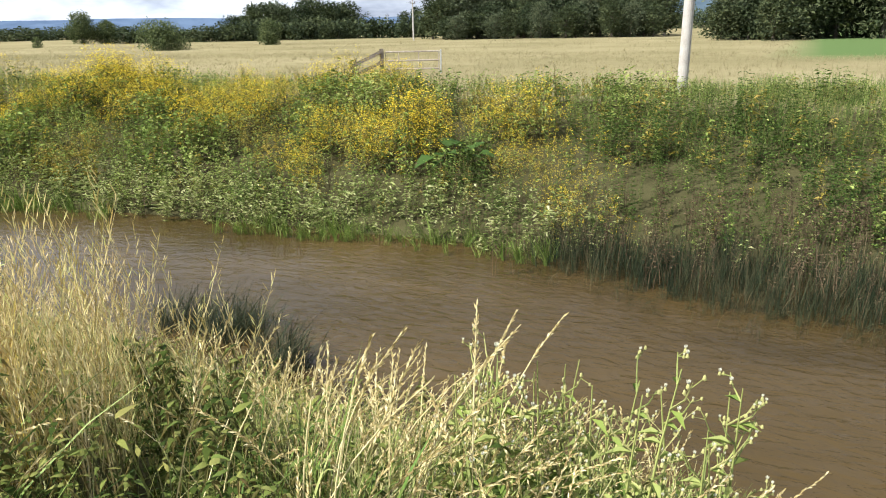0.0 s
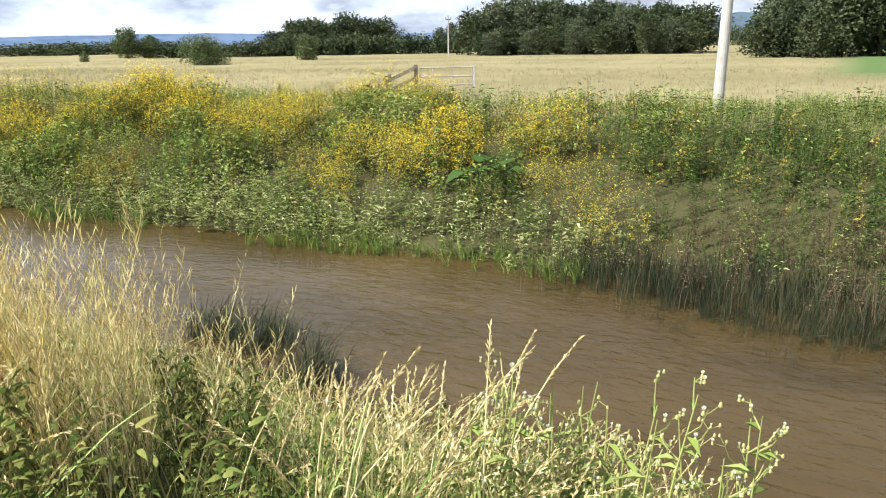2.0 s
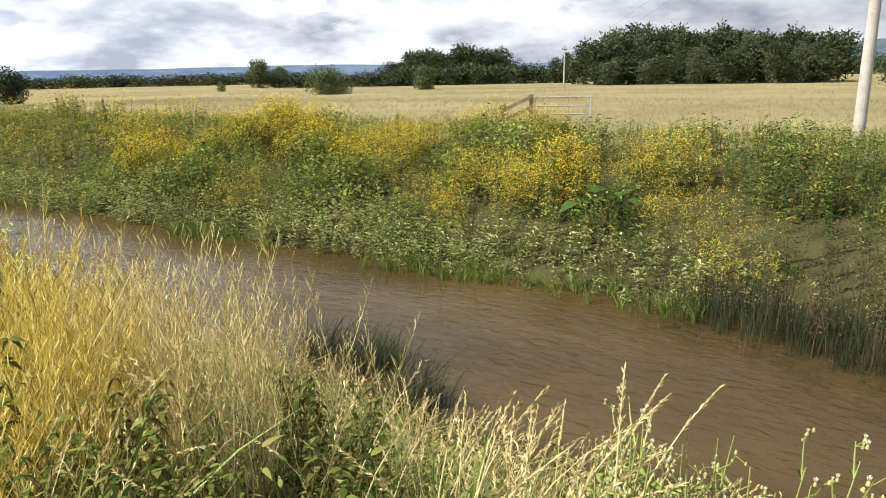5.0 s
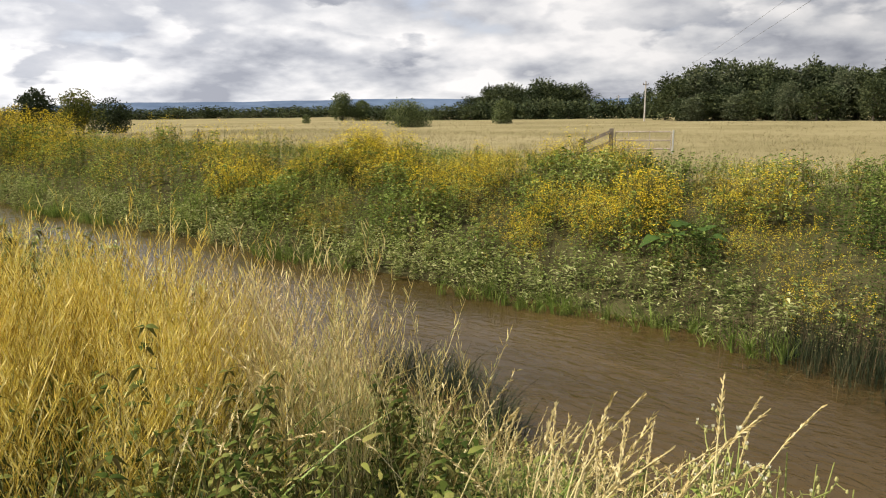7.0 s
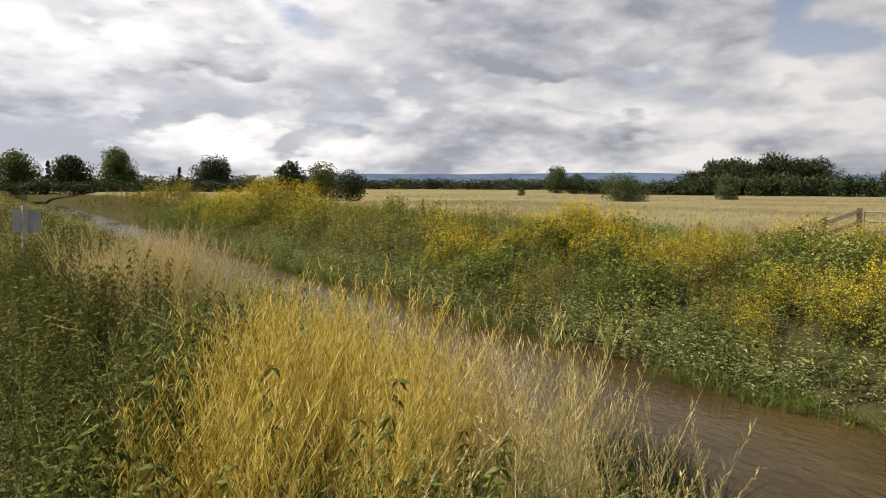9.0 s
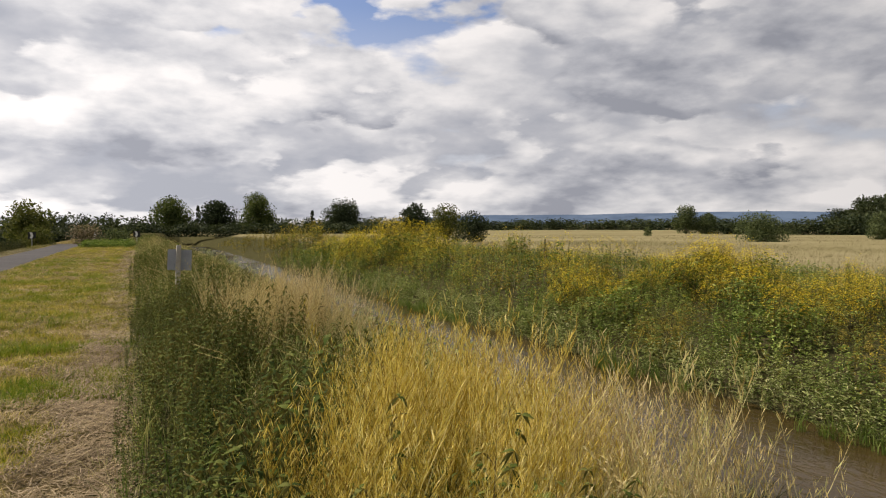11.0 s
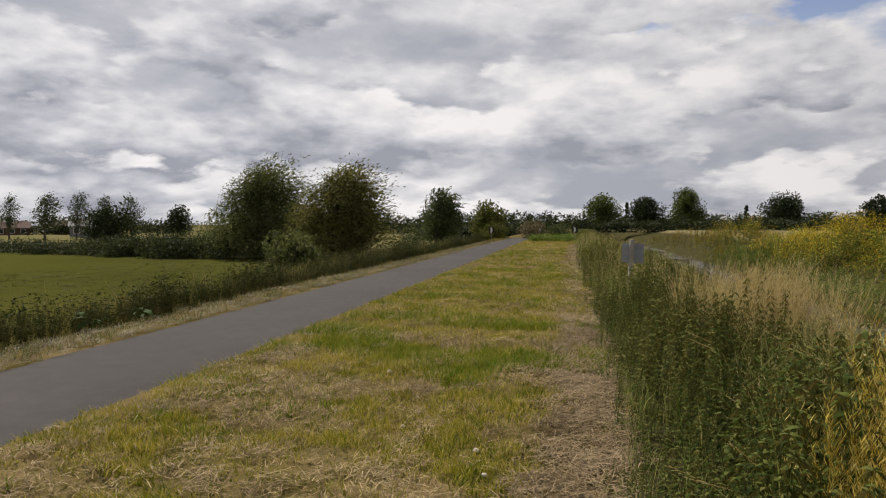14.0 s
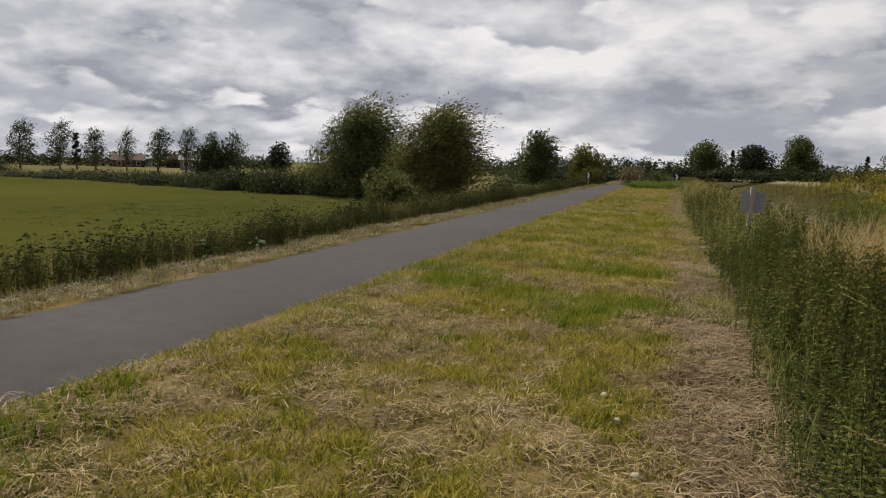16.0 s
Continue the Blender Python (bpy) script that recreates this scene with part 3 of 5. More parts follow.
def seed_grass(seed, n=3, m_stalk=0, m_head=1, head=0.2, blades=3, nod=0.6, grains=26):
    s = Sprig(seed)
    for i in range(n):
        a = s.r.uniform(-0.9, 0.9)
        p = (s.r.uniform(-0.08, 0.08), s.r.uniform(-0.08, 0.08), 0)
        pts = arc(p, a, s.r.uniform(0.3, 1.0) * nod, s.r.uniform(0.8, 1.05), 7, 1.4 if nod < 0.5 else 2.0)
        s.blade(pts, 0.006, m_stalk)
        for k in range(grains):
            t = (1 - head * (1 - k / grains)) * 6
            j = min(int(t), 5)
            q, d = pts[j].lerp(pts[j + 1], t - j), (pts[j + 1] - pts[j]).normalized()
            s.leaf(q, d + Vector((s.r.uniform(-.45, .45), s.r.uniform(-.45, .45), s.r.uniform(-.2, .3))), 0.03, 0.0065, m_head, 0.2, s.r.uniform(0, 3))
    for i in range(blades):
        s.blade(arc((0, 0, 0), s.r.uniform(0, 6.3), s.r.uniform(0.2, 0.5), s.r.uniform(0.4, 0.75), 4), 0.011, m_stalk)
    return s.arrays()


def mustard(seed, branches=9, pods=9, m_stem=0, m_pod=1, flowers=0, m_flower=2, leaves=0, m_leaf=3, pod=0.06, thin=1.0):
    """A tall branching plant with upright slender pods, and flowers at its tips."""
    s = Sprig(seed)
    s.blade(arc((0, 0, 0), s.r.uniform(0, 6.3), 0.08, 0.95, 4), 0.011 * thin, m_stem)
    for i in range(branches):
        z0 = 0.15 + 0.65 * i / branches
        a = i * 2.4 + s.r.uniform(-0.4, 0.4)
        ln = s.r.uniform(0.25, 0.5) * (1.15 - 0.5 * z0)
        out = s.r.uniform(0.35, 0.85)
        d = Vector((math.cos(a) * out, math.sin(a) * out, 1)).normalized()
        p0 = Vector((0, 0, z0))
        p1 = p0 + d * ln + Vector((0, 0, 0.05))
        s.blade([p0, p0 + d * ln * 0.5, p1], 0.007 * thin, m_stem)
        for k in range(pods):
            q = p0 + (p1 - p0) * (0.2 + 0.8 * k / pods)
            b = s.r.uniform(0, 6.3)
            s.leaf(q, (math.cos(b) * 0.45, math.sin(b) * 0.45, s.r.uniform(0.5, 1.0)), pod * s.r.uniform(0.7, 1.25), 0.008 * thin, m_pod, 0.0, s.r.uniform(0, 3))
        for k in range(flowers):
            q = p1 + Vector((s.r.uniform(-.07, .07), s.r.uniform(-.07, .07), s.r.uniform(-.13, .03)))
            b = s.r.uniform(0, 6.3)
            s.leaf(q, (math.cos(b), math.sin(b), 0.3), 0.026, 0.026, m_flower, 0.0, s.r.uniform(-.5, .5))
    for k in range(leaves):
        a, z = s.r.uniform(0, 6.3), s.r.uniform(0.1, 0.75)
        ln = s.r.uniform(0.08, 0.16)
        s.leaf((0, 0, z), (math.cos(a), math.sin(a), s.r.uniform(-.1, .5)), ln, ln * 0.4, m_leaf, 0.3, s.r.uniform(-.5, .5))
    return s.arrays()


def leafy(seed, n=26, size=0.09, wide=0.5, m=0, radius=0.18, stems=3, m_stem=1, fill=0.0, fine=False):
    """A loose leafy herb with several stems."""
    s = Sprig(seed)
    tops = []
    for i in range(stems):
        a = s.r.uniform(0, 6.3)
        pts = arc((0, 0, 0), a, s.r.uniform(0.3, 1.0) * radius, s.r.uniform(0.7, 1.0), 4)
        s.blade(pts, 0.01, m_stem)
        tops.append(pts)
    for k in range(n):
        pts = tops[k % stems]
        t = s.r.uniform(fill, 1)
        j = min(int(t * 3), 2)
        q = pts[j].lerp(pts[j + 1], t * 3 - j)
        b = s.r.uniform(0, 6.3)
        ln = size * s.r.uniform(0.6, 1.3)
        (s.broad if fine else s.leaf)(q, (math.cos(b), math.sin(b), s.r.uniform(-.2, .7)), ln, ln * wide, m, 0.25, s.r.uniform(-.5, .5))
    return s.arrays()


def docks(seed, m_stem=0, m_seed=1, n=40):
    """Dead brown stalks with ragged seed heads."""
    s = Sprig(seed)
    for i in range(3):
        pts = arc((s.r.uniform(-.05, .05), s.r.uniform(-.05, .05), 0), s.r.uniform(0, 6.3), s.r.uniform(0.05, 0.25), s.r.uniform(0.75, 1.0), 4)
        s.blade(pts, 0.008, m_stem)
        for k in range(n // 3):
            t = s.r.uniform(0.45, 1)
            j = min(int(t * 3), 2)
            q = pts[j].lerp(pts[j + 1], t * 3 - j) + Vector((s.r.uniform(-.04, .04), s.r.uniform(-.04, .04), 0))
            b = s.r.uniform(0, 6.3)
            s.leaf(q, (math.cos(b), math.sin(b), s.r.uniform(-.4, .6)), s.r.uniform(0.02, 0.05), 0.02, m_seed, 0.1, s.r.uniform(0, 3))
    return s.arrays()


def scatter(name, models, spots, heights, mats, label, category, widths=None, lean=(0.05, 0.0), seed=1, sink=0.02, kind="stuff"):
    """Sets plants at the spots (x, y, z), as one mesh of many small pieces."""
    rnd = np.random.RandomState(seed)
    vs, fs, ms, base = [], [], [], 0
    spots, heights = np.asarray(spots, float), np.asarray(heights, float)
    which = rnd.randint(0, len(models), len(spots))
    for k, (v, f, m) in enumerate(models):
        p, h = spots[which == k], heights[which == k]
        n = len(p)
        if not n:
            continue
        a = rnd.uniform(0, 2 * math.pi, n)
        c, s = np.cos(a)[:, None], np.sin(a)[:, None]
        w = (h * rnd.uniform(0.8, 1.2, n) if widths is None else rnd.uniform(*widths, n))[:, None]
        x = (v[None, :, 0] * c - v[None, :, 1] * s) * w
        y = (v[None, :, 0] * s + v[None, :, 1] * c) * w
        z = v[None, :, 2] * h[:, None]
        bx, by = (lean[0] + rnd.normal(0, 0.06, n))[:, None], (lean[1] + rnd.normal(0, 0.06, n))[:, None]
        q = np.clip(v[None, :, 2], 0, 2) ** 1.6 * h[:, None]
        out = np.stack([x + q * bx + p[:, :1], y + q * by + p[:, 1:2], z + p[:, 2:3] - sink], -1)
        vs.append(out.reshape(-1, 3))
        fs.append((f[None] + (np.arange(n) * len(v))[:, None, None]).reshape(-1, 3) + base)
        ms.append(np.tile(m, n))
        base += n * len(v)
    ob = new(name, mesh_of(name, np.concatenate(vs), np.concatenate(fs), mats, np.concatenate(ms)))
    return tagged(ob, label, category, kind=kind)


def lumps(x, y, scale, seed):
    """Smooth patchiness between 0 and 1, for drifts of one kind of plant."""
    r = np.random.RandomState(seed)
    t = np.zeros(np.shape(x))
    for i in range(6):
        a, k = r.uniform(0, 6.3), r.uniform(0.5, 1.6) / scale
        t = t + np.sin((np.cos(a) * x + np.sin(a) * y) * k + r.uniform(0, 6.3))
    return np.clip(0.5 + t / 5.0, 0, 1)


def spread(u0, u1, y0, y1, per_m2, seed, keep=None):
    """Random spots between two lines along the river; keep(u, y) gives the chance that a spot stays."""
    r = np.random.RandomState(seed)
    n = int(abs(u1 - u0) * (y1 - y0) * per_m2)
    u, y = r.uniform(u0, u1, n), r.uniform(y0, y1, n)
    if keep is not None:
        ok = r.uniform(0, 1, n) < keep(u, y)
        u, y = u[ok], y[ok]
    x = u + bend(y)
    return np.stack([x, y, ground_z(x, y)], -1), u, y


def join(*lists):
    return np.concatenate(lists)


def tall(r0, r1, n, seed):
    return np.random.RandomState(seed).uniform(r0, r1, n)


def weed_edge(y):
    """Where the uncut growth begins beside the mown strip."""
    return np.interp(y, [-6, 0.6, 1.8, 3.0, 200], [1.0, 0.95, 0.1, -0.5, -0.5]) + 0.12 * np.sin(y * 1.3) * np.clip((y - 6) / 6, 0, 1) + 0.07 * np.sin(y * 4.1) + 0.05 * np.sin(y * 9.7 + 1)

# ---- trees ----
def crown_mesh(name, seed, h, w, base, leaves, size, mat, lobes=12, shape="round", wind=0.0, ragged=0.25, slim=0.5, sprays=0):
    """A crown of many small leaves, gathered in uneven clumps with gaps between them; sprays: on so many long twigs that bow with the wind."""
    r = np.random.RandomState(seed)
    cs, rs = [], []
    for i in range(lobes):
        t = (i + 0.5) / lobes
        z = base + (h - base) * (0.10 + 0.74 * t)
        if shape == "round":
            reach = w / 2 * math.sqrt(max(0.05, 1 - (2 * t - 0.9) ** 2)) * 0.66
        elif shape == "spire":
            reach = w / 2 * (1 - t) ** 0.6 * 0.7
        elif shape == "vase":
            reach = w / 2 * (0.35 + 0.65 * t) * 0.75
        else:
            reach = w / 2 * (1 - t ** 1.6) ** 0.5 * 0.8
        a = i * 2.4 + r.uniform(-0.6, 0.6)
        k = r.uniform(0.35, 1.0)
        cs.append((math.cos(a) * reach * k + wind * (z / h) ** 1.5, math.sin(a) * reach * k, z + r.uniform(-1, 1) * ragged * h * 0.12))
        rs.append(r.uniform(0.8, 1.2) * w / (1.55 * lobes ** 0.30) * (0.55 if shape == "spire" else 1))
    cs, rs = np.array(cs), np.array(rs)
    pick = r.choice(lobes, leaves, p=rs ** 2 / np.sum(rs ** 2))
    d = r.normal(size=(leaves, 3))
    d /= np.linalg.norm(d, axis=1)[:, None]
    # twigs: leaves bunch round points on each clump
    bunch = r.randint(0, 22, leaves)
    tw = r.normal(size=(lobes, 22, 3))
    tw /= np.linalg.norm(tw, axis=2)[:, :, None]
    dd = 0.6 * d + tw[pick, bunch]
    dd /= np.linalg.norm(dd, axis=1)[:, None]
    rad = rs[pick] * r.uniform(0.30, 1.08, leaves) ** 0.7
    p = cs[pick] + dd * rad[:, None] * np.array([1, 1, 0.82])
    along = np.array([wind * 0.6, 0, -0.25])
    if sprays:
        lob = r.choice(lobes, sprays, p=rs ** 2 / np.sum(rs ** 2))
        out = r.normal(size=(sprays, 3)) + np.array([0, 0, 0.25])
        out /= np.linalg.norm(out, axis=1)[:, None]
        root = cs[lob] + out * (rs[lob] * r.uniform(0.1, 0.7, sprays))[:, None]
        blow = np.array([0.45 * wind, 0.12 * wind, 0.0])
        out = out * 0.8 + blow + np.array([0, 0, 0.25])
        reach = (rs[lob] * r.uniform(0.35, 0.95, sprays))[:, None]
        tw_of, t = r.randint(0, sprays, leaves), r.uniform(0, 1, leaves)[:, None]
        q = root[tw_of] + out[tw_of] * reach[tw_of] * t + (blow - np.array([0, 0, 0.28])) * reach[tw_of] * t * t
        q += r.normal(size=(leaves, 3)) * size * 0.32 * (1.3 - t)
        p = np.where((np.arange(leaves) % 5 < 3)[:, None], q, p)
        along = out[tw_of] * 1.6 + blow * t * 2 - np.array([0, 0, 0.5]) * t
    p[:, 2] = np.maximum(p[:, 2], base * 0.6 + 0.05)
    p[:, 0] += wind * 0.25 * r.uniform(0, 1, leaves) * (p[:, 2] / h)
    way = r.normal(size=(leaves, 3)) * (0.6 if sprays else 1) + along
    way /= np.linalg.norm(way, axis=1)[:, None]
    side = np.cross(way, r.normal(size=(leaves, 3)))
    side /= np.linalg.norm(side, axis=1)[:, None]
    nrm = np.cross(way, side)
    ln = (size * r.uniform(0.6, 1.4, leaves))[:, None]
    wd = ln * slim
    v = np.stack([p - way * ln * 0.5, p + side * wd * 0.5 + nrm * wd * 0.15, p + way * ln * 0.5, p - side * wd * 0.5 + nrm * wd * 0.15], 1).reshape(-1, 3)
    i = (np.arange(leaves) * 4)[:, None]
    f = np.concatenate([i + [0, 1, 2], i + [0, 2, 3]], 1).reshape(-1, 3)
    return mesh_of(name, v, f, [mat]), cs, rs


def make_tree(name, at, h, w, leaves, size, mat, label, category="tree", base=None, lobes=12, shape="round", wind=0.0, seed=1, slim=0.5, group="", thick=None, stems=1, sprays=0):
    ob = empty(name, at, label, category, group)
    base = h * 0.15 if base is None else base
    me, cs, rs = crown_mesh("crown", seed, h, w, base, leaves, size, mat, lobes, shape, wind, slim=slim, sprays=sprays)
    crown = new("crown", me)
    crown.parent = ob
    thick = thick or h * 0.018
    rnd = random.Random(seed)
    bm = bmesh.new()
    for s in range(stems):
        off = Vector((rnd.uniform(-1, 1), rnd.uniform(-1, 1), 0)) * (0.25 * w / 2 if stems > 1 else 0)
        top = Vector((wind * 0.5 + off.x * 1.8, off.y * 1.8, h * 0.72))
        mid = Vector((off.x + wind * 0.12, off.y, h * 0.35))
        tube([(off.x * 0.5, off.y * 0.5, -0.25), (off.x * 0.6, off.y * 0.6, h * 0.1), mid, top], [thick * 1.4, thick, thick * 0.75, thick * 0.15], 7, bm)
    order = list(range(len(cs)))
    rnd.shuffle(order)
    for i in order[:max(4, lobes * 2 // 3)]:
        c = Vector(cs[i])
        z0 = min(max(c.z * 0.55, h * 0.1), h * 0.6)
        st = Vector((wind * 0.5 * (z0 / h) ** 1.5, 0, z0))
        tube([st, st.lerp(c, 0.5) + Vector((0, 0, 0.03 * h)), c], [thick * 0.5, thick * 0.32, thick * 0.08], 5, bm)
    part("trunk", bm, M_BARK, ob)
    return ob


def wood(group, kinds, spots, name, seed=3):
    """Trees of a wood: a few grown forms, set again and again at other sizes and turns."""
    rnd = random.Random(seed)
    for k, (x, y, z, h, w) in enumerate(spots):
        src, sh, sw = kinds[k % len(kinds)]
        m = Matrix.Translation((x, y, z)) @ Matrix.Rotation(rnd.uniform(0, 6.3), 4, "Z") @ Matrix.Diagonal((w / sw, w / sw, h / sh, 1))
        copy_thing(src, m)

# ---- far bank ----
BLOOM_SPOTS = [(17.2, 7.3, 0.9), (15.2, 5.2, 0.7), (15.6, 4.0, 0.6), (13.8, 3.4, 0.5), (17.5, 3.8, 0.5), (17.0, 14.2, 0.8), (20.0, 15.0, 1.3), (21.0, 12.5, 1.2), (20.5, 10.0, 1.0), (17.5, 17.5, 0.9),
               (19.0, 20.0, 1.2), (16.0, 24.0, 1.2), (18.5, 29.0, 1.8), (15.0, 33.0, 1.4), (17.0, 42.0, 2.2), (12.9, 2.0, 0.45), (15.5, 10.5, 0.7), (18.8, 6.0, 0.6), (16.2, 8.8, 0.6), (14.4, 7.6, 0.5), (16.5, 50.0, 3.5), (18.0, 60.0, 4.5)]


def patch_seeds():
    """The far bank grows in patches of one kind each: centres, kinds (0 green, 1 olive, 2 yellow) and heights."""
    r = np.random.RandomState(77)
    u = join(r.uniform(11.5, 26, 240), r.uniform(11.5, 26, 110))
    y = join(r.uniform(-9, 45, 240), r.uniform(45, 130, 110))
    bloom = np.interp(y, [4, 7, 10, 16, 30, 60], [0.0, 0.07, 0.17, 0.30, 0.42, 0.5]) * (u > 13.4) * np.interp(u, [13.4, 17, 22, 24], [0.4, 1, 1, 0.4])
    for a, b, s in BLOOM_SPOTS:
        bloom = np.maximum(bloom, 0.95 * (np.hypot(u - a, y - b) < s + 0.2))
    olive = np.clip((y - 2.0) / 6.0, 0.0, 0.5) * np.clip((u - 13.0) / 2.0, 0.1, 1)
    kind = np.where(r.uniform(0, 1, len(u)) < bloom, 2, np.where(r.uniform(0, 1, len(u)) < olive, 1, 0))
    return u, y, kind, np.where(kind == 2, 1.08, 1.0) * r.uniform(0.5, 1.35, len(u))


PATCHES = patch_seeds()


def patch(u, y):
    """Kind of growth at each spot and how high it stands there: domed patches with dips between them."""
    kinds, high = np.zeros(len(u), int), np.zeros(len(u))
    for k in range(0, len(u), 3000):
        d = np.hypot(u[k:k + 3000, None] - PATCHES[0][None], y[k:k + 3000, None] - PATCHES[1][None])
        near = np.argpartition(d, 1, axis=1)[:, :2]
        two = np.take_along_axis(d, near, 1)
        first = near[np.arange(len(near)), np.argmin(two, 1)]
        gap = np.clip((two.max(1) - two.min(1)) / 0.9, 0, 1)
        kinds[k:k + 3000] = PATCHES[2][first]
        high[k:k + 3000] = PATCHES[3][first] * (0.45 + 0.62 * np.sqrt(gap))
    return kinds, high


def of_kind(green, olive, yellow):
    return lambda u, y: np.array([green, olive, yellow])[patch(u, y)[0]]


def bank_top(u, y):
    """Growth dies down towards the crest, sooner downstream."""
    return np.interp(u, [12.2, 13.5, 16, 19, 21, 22.5, 25], [0.55, 0.75, 0.95, 1.0, 0.85, 0.66, 0.5]) * np.interp(y, [-1, 2, 6, 14, 30, 70], [1.1, 1.0, 1.02, 1.2, 1.35, 1.6])


def far_bank():
    kinds_leaf = [leafy(s, 20, 0.105, 0.5) for s in range(6)]
    # broad mass of leafy weeds
    p1, u, y = spread(12.3, 24.5, -9, 26, 22, 11, of_kind(1, 0.45, 0.3))
    p2, u2, y2 = spread(12.3, 24.5, 26, 75, 8, 12, of_kind(1, 0.45, 0.3))
    h1 = bank_top(u, y) * tall(0.8, 1.15, len(u), 1) * patch(u, y)[1]
    h2 = bank_top(u2, y2) * tall(0.85, 1.2, len(u2), 2) * patch(u2, y2)[1]
    # upstream the slope carries a bed of darker nettles
    dark = (u + 0.6 * np.sin(y * 1.1) < np.interp(y, [-9, 1, 4.5, 6.5, 9], [22, 21.5, 17.5, 14.5, 12.0])) & (np.random.RandomState(6).uniform(0, 1, len(u)) < 0.88)
    scatter("bank_nettles", [nettle(k, 9, fine=False, top=None) for k in range(210, 214)], p1[dark], h1[dark], [M_BANKNETTLE, M_NETTLE_TOP, M_STEM], "deep green nettles on the slope of the far bank", "nettles", seed=43)
    p1, h1 = p1[~dark], h1[~dark]
    scatter("bank_weeds", kinds_leaf, join(p1, p2), join(h1, h2), [M_WEED, M_STEM], "dense green waist-high weeds covering the far river bank", "weeds", seed=2)
    # olive-gold drifts, fading to the right
    olive = [mustard(s, 6, 4, 0, 1, 0, 2, 12, 1) for s in range(30, 34)]
    chance = of_kind(0.13, 1, 0.25)
    p, u, y = spread(13.0, 24.0, -8, 28, 11, 13, chance)
    q, u2, y2 = spread(12.4, 25.0, 28, 130, 2.2, 14, chance)
    scatter("olive_weeds", olive, join(p, q), join(tall(0.95, 1.3, len(p), 3) * patch(u, y)[1] * bank_top(u, y), tall(1.0, 1.4, len(q), 4) * patch(u2, y2)[1] * bank_top(u2, y2)), [M_STEM, M_OLIVE, M_FLOWER], "olive and tan seeding weeds on the far bank", "weeds", seed=3)
    # yellow flower drifts
    bloom = [mustard(s, 7, 1, 0, 1, 9, 2, 6, 3) for s in range(40, 45)]
    chance_y = of_kind(0.0, 0.04, 1)
    p, u, y = spread(12.4, 23.5, -3, 26, 17, 15, lambda u, y: chance_y(u, y) * np.interp(y + (17 - u) * 0.6, [3.5, 5.5], [0.04, 1]))
    q, u2, y2 = spread(12.4, 23.5, 26, 90, 3.2, 16, chance_y)
    scatter("yellow_flowers", bloom, join(p, q), join(tall(1.0, 1.35, len(p), 5) * patch(u, y)[1] * bank_top(u, y), tall(1.1, 1.5, len(q), 6) * patch(u2, y2)[1] * bank_top(u2, y2)), [M_STEM, M_OLIVE, M_FLOWER, M_WEED], "yellow flowering weeds in drifts on the far bank", "flowers", seed=4)
    # tall grass along the crest and over the right-hand part
    tufts = [grass(s, 9, 0.016, 0, 0.15, 0.5, 4) for s in range(50, 54)]
    p, u, y = spread(17.0, 26.0, -7, 30, 9, 17, lambda u, y: np.clip(0.35 + (3 - y) / 8, 0.2, 1) * np.clip((u - 16) / 5, 0.1, 1))
    q, u2, y2 = spread(20.0, 26.0, 30, 85, 5, 18)
    scatter("bank_grass", tufts, join(p, q), join(tall(0.55, 0.95, len(p), 7) * np.interp(y, [0, 3], [1, 0.72]), tall(0.6, 0.9, len(q), 8)), [M_BANKGRASS], "long green and straw-tipped grass along the top of the far bank", "grass", seed=5)
    # grey-green growth and brown heads at the foot
    foot = [leafy(s, 30, 0.14, 0.33, 0, 0.4, 4, 1) for s in range(60, 65)]
    p, u, y = spread(11.95, 14.6, -6, 45, 20, 19, lambda u, y: (0.25 + 0.75 * lumps(u, y, 0.8, 9)) * np.clip((14.6 - u) / 1.2, 0, 1) * np.clip((y - 2.0) / 1.5, 0.04, 1))
    scatter("waterside_weeds", foot, p, tall(0.5, 0.95, len(p), 9), [M_GREY, M_STEM], "grey-green weeds hanging at the water's edge", "weeds", lean=(-0.2, 0), seed=6)
    heads = [docks(s) for s in range(70, 74)]
    p, u, y = spread(10.7, 14.2, -8, 20, 16, 20, lambda u, y: np.clip(0.25 + (3.5 - y) / 5, 0.10, 1) * (0.4 + 0.6 * lumps(u, y, 1.0, 4)))
    scatter("brown_seed_heads", heads, np.maximum(p, (-1e3, -1e3, WATER - 0.05)), tall(0.75, 1.2, len(p), 10), [M_BROWN, M_BROWN], "withered brown seed heads above the far waterline", "weeds", seed=7)
    # bright sedges leaning out over the water
    sedge = [grass(s, 9, 0.026, 0, 0.14, 0.7, 4) for s in range(80, 84)]
    p, u, y = spread(11.55, 12.3, 3.0, 34, 34, 21, lambda u, y: (lumps(u, y, 1.0, 12) > 0.45) * (0.25 + 0.75 * lumps(u, y, 0.4, 13)))
    p[:, 2] = np.maximum(p[:, 2], WATER - 0.03)
    scatter("waterside_sedge", sedge, p, tall(0.35, 0.85, len(p), 11), [M_SEDGE], "bright green sedge leaning over the water", "grass", lean=(-0.35, 0), seed=8)
    # the dark rush bed on the right
    rush = [grass(s, 9, 0.012, 0, 0.16, 0.22, 4) for s in range(90, 94)]
    p, u, y = spread(10.2, 12.6, -8, 3.6, 60, 22, lambda u, y: np.clip((u - 10.2 - 0.45 * np.clip(y - 0.5, 0, 4)) / 0.5, 0, 1))
    p[:, 2] = np.maximum(p[:, 2], WATER - 0.05)
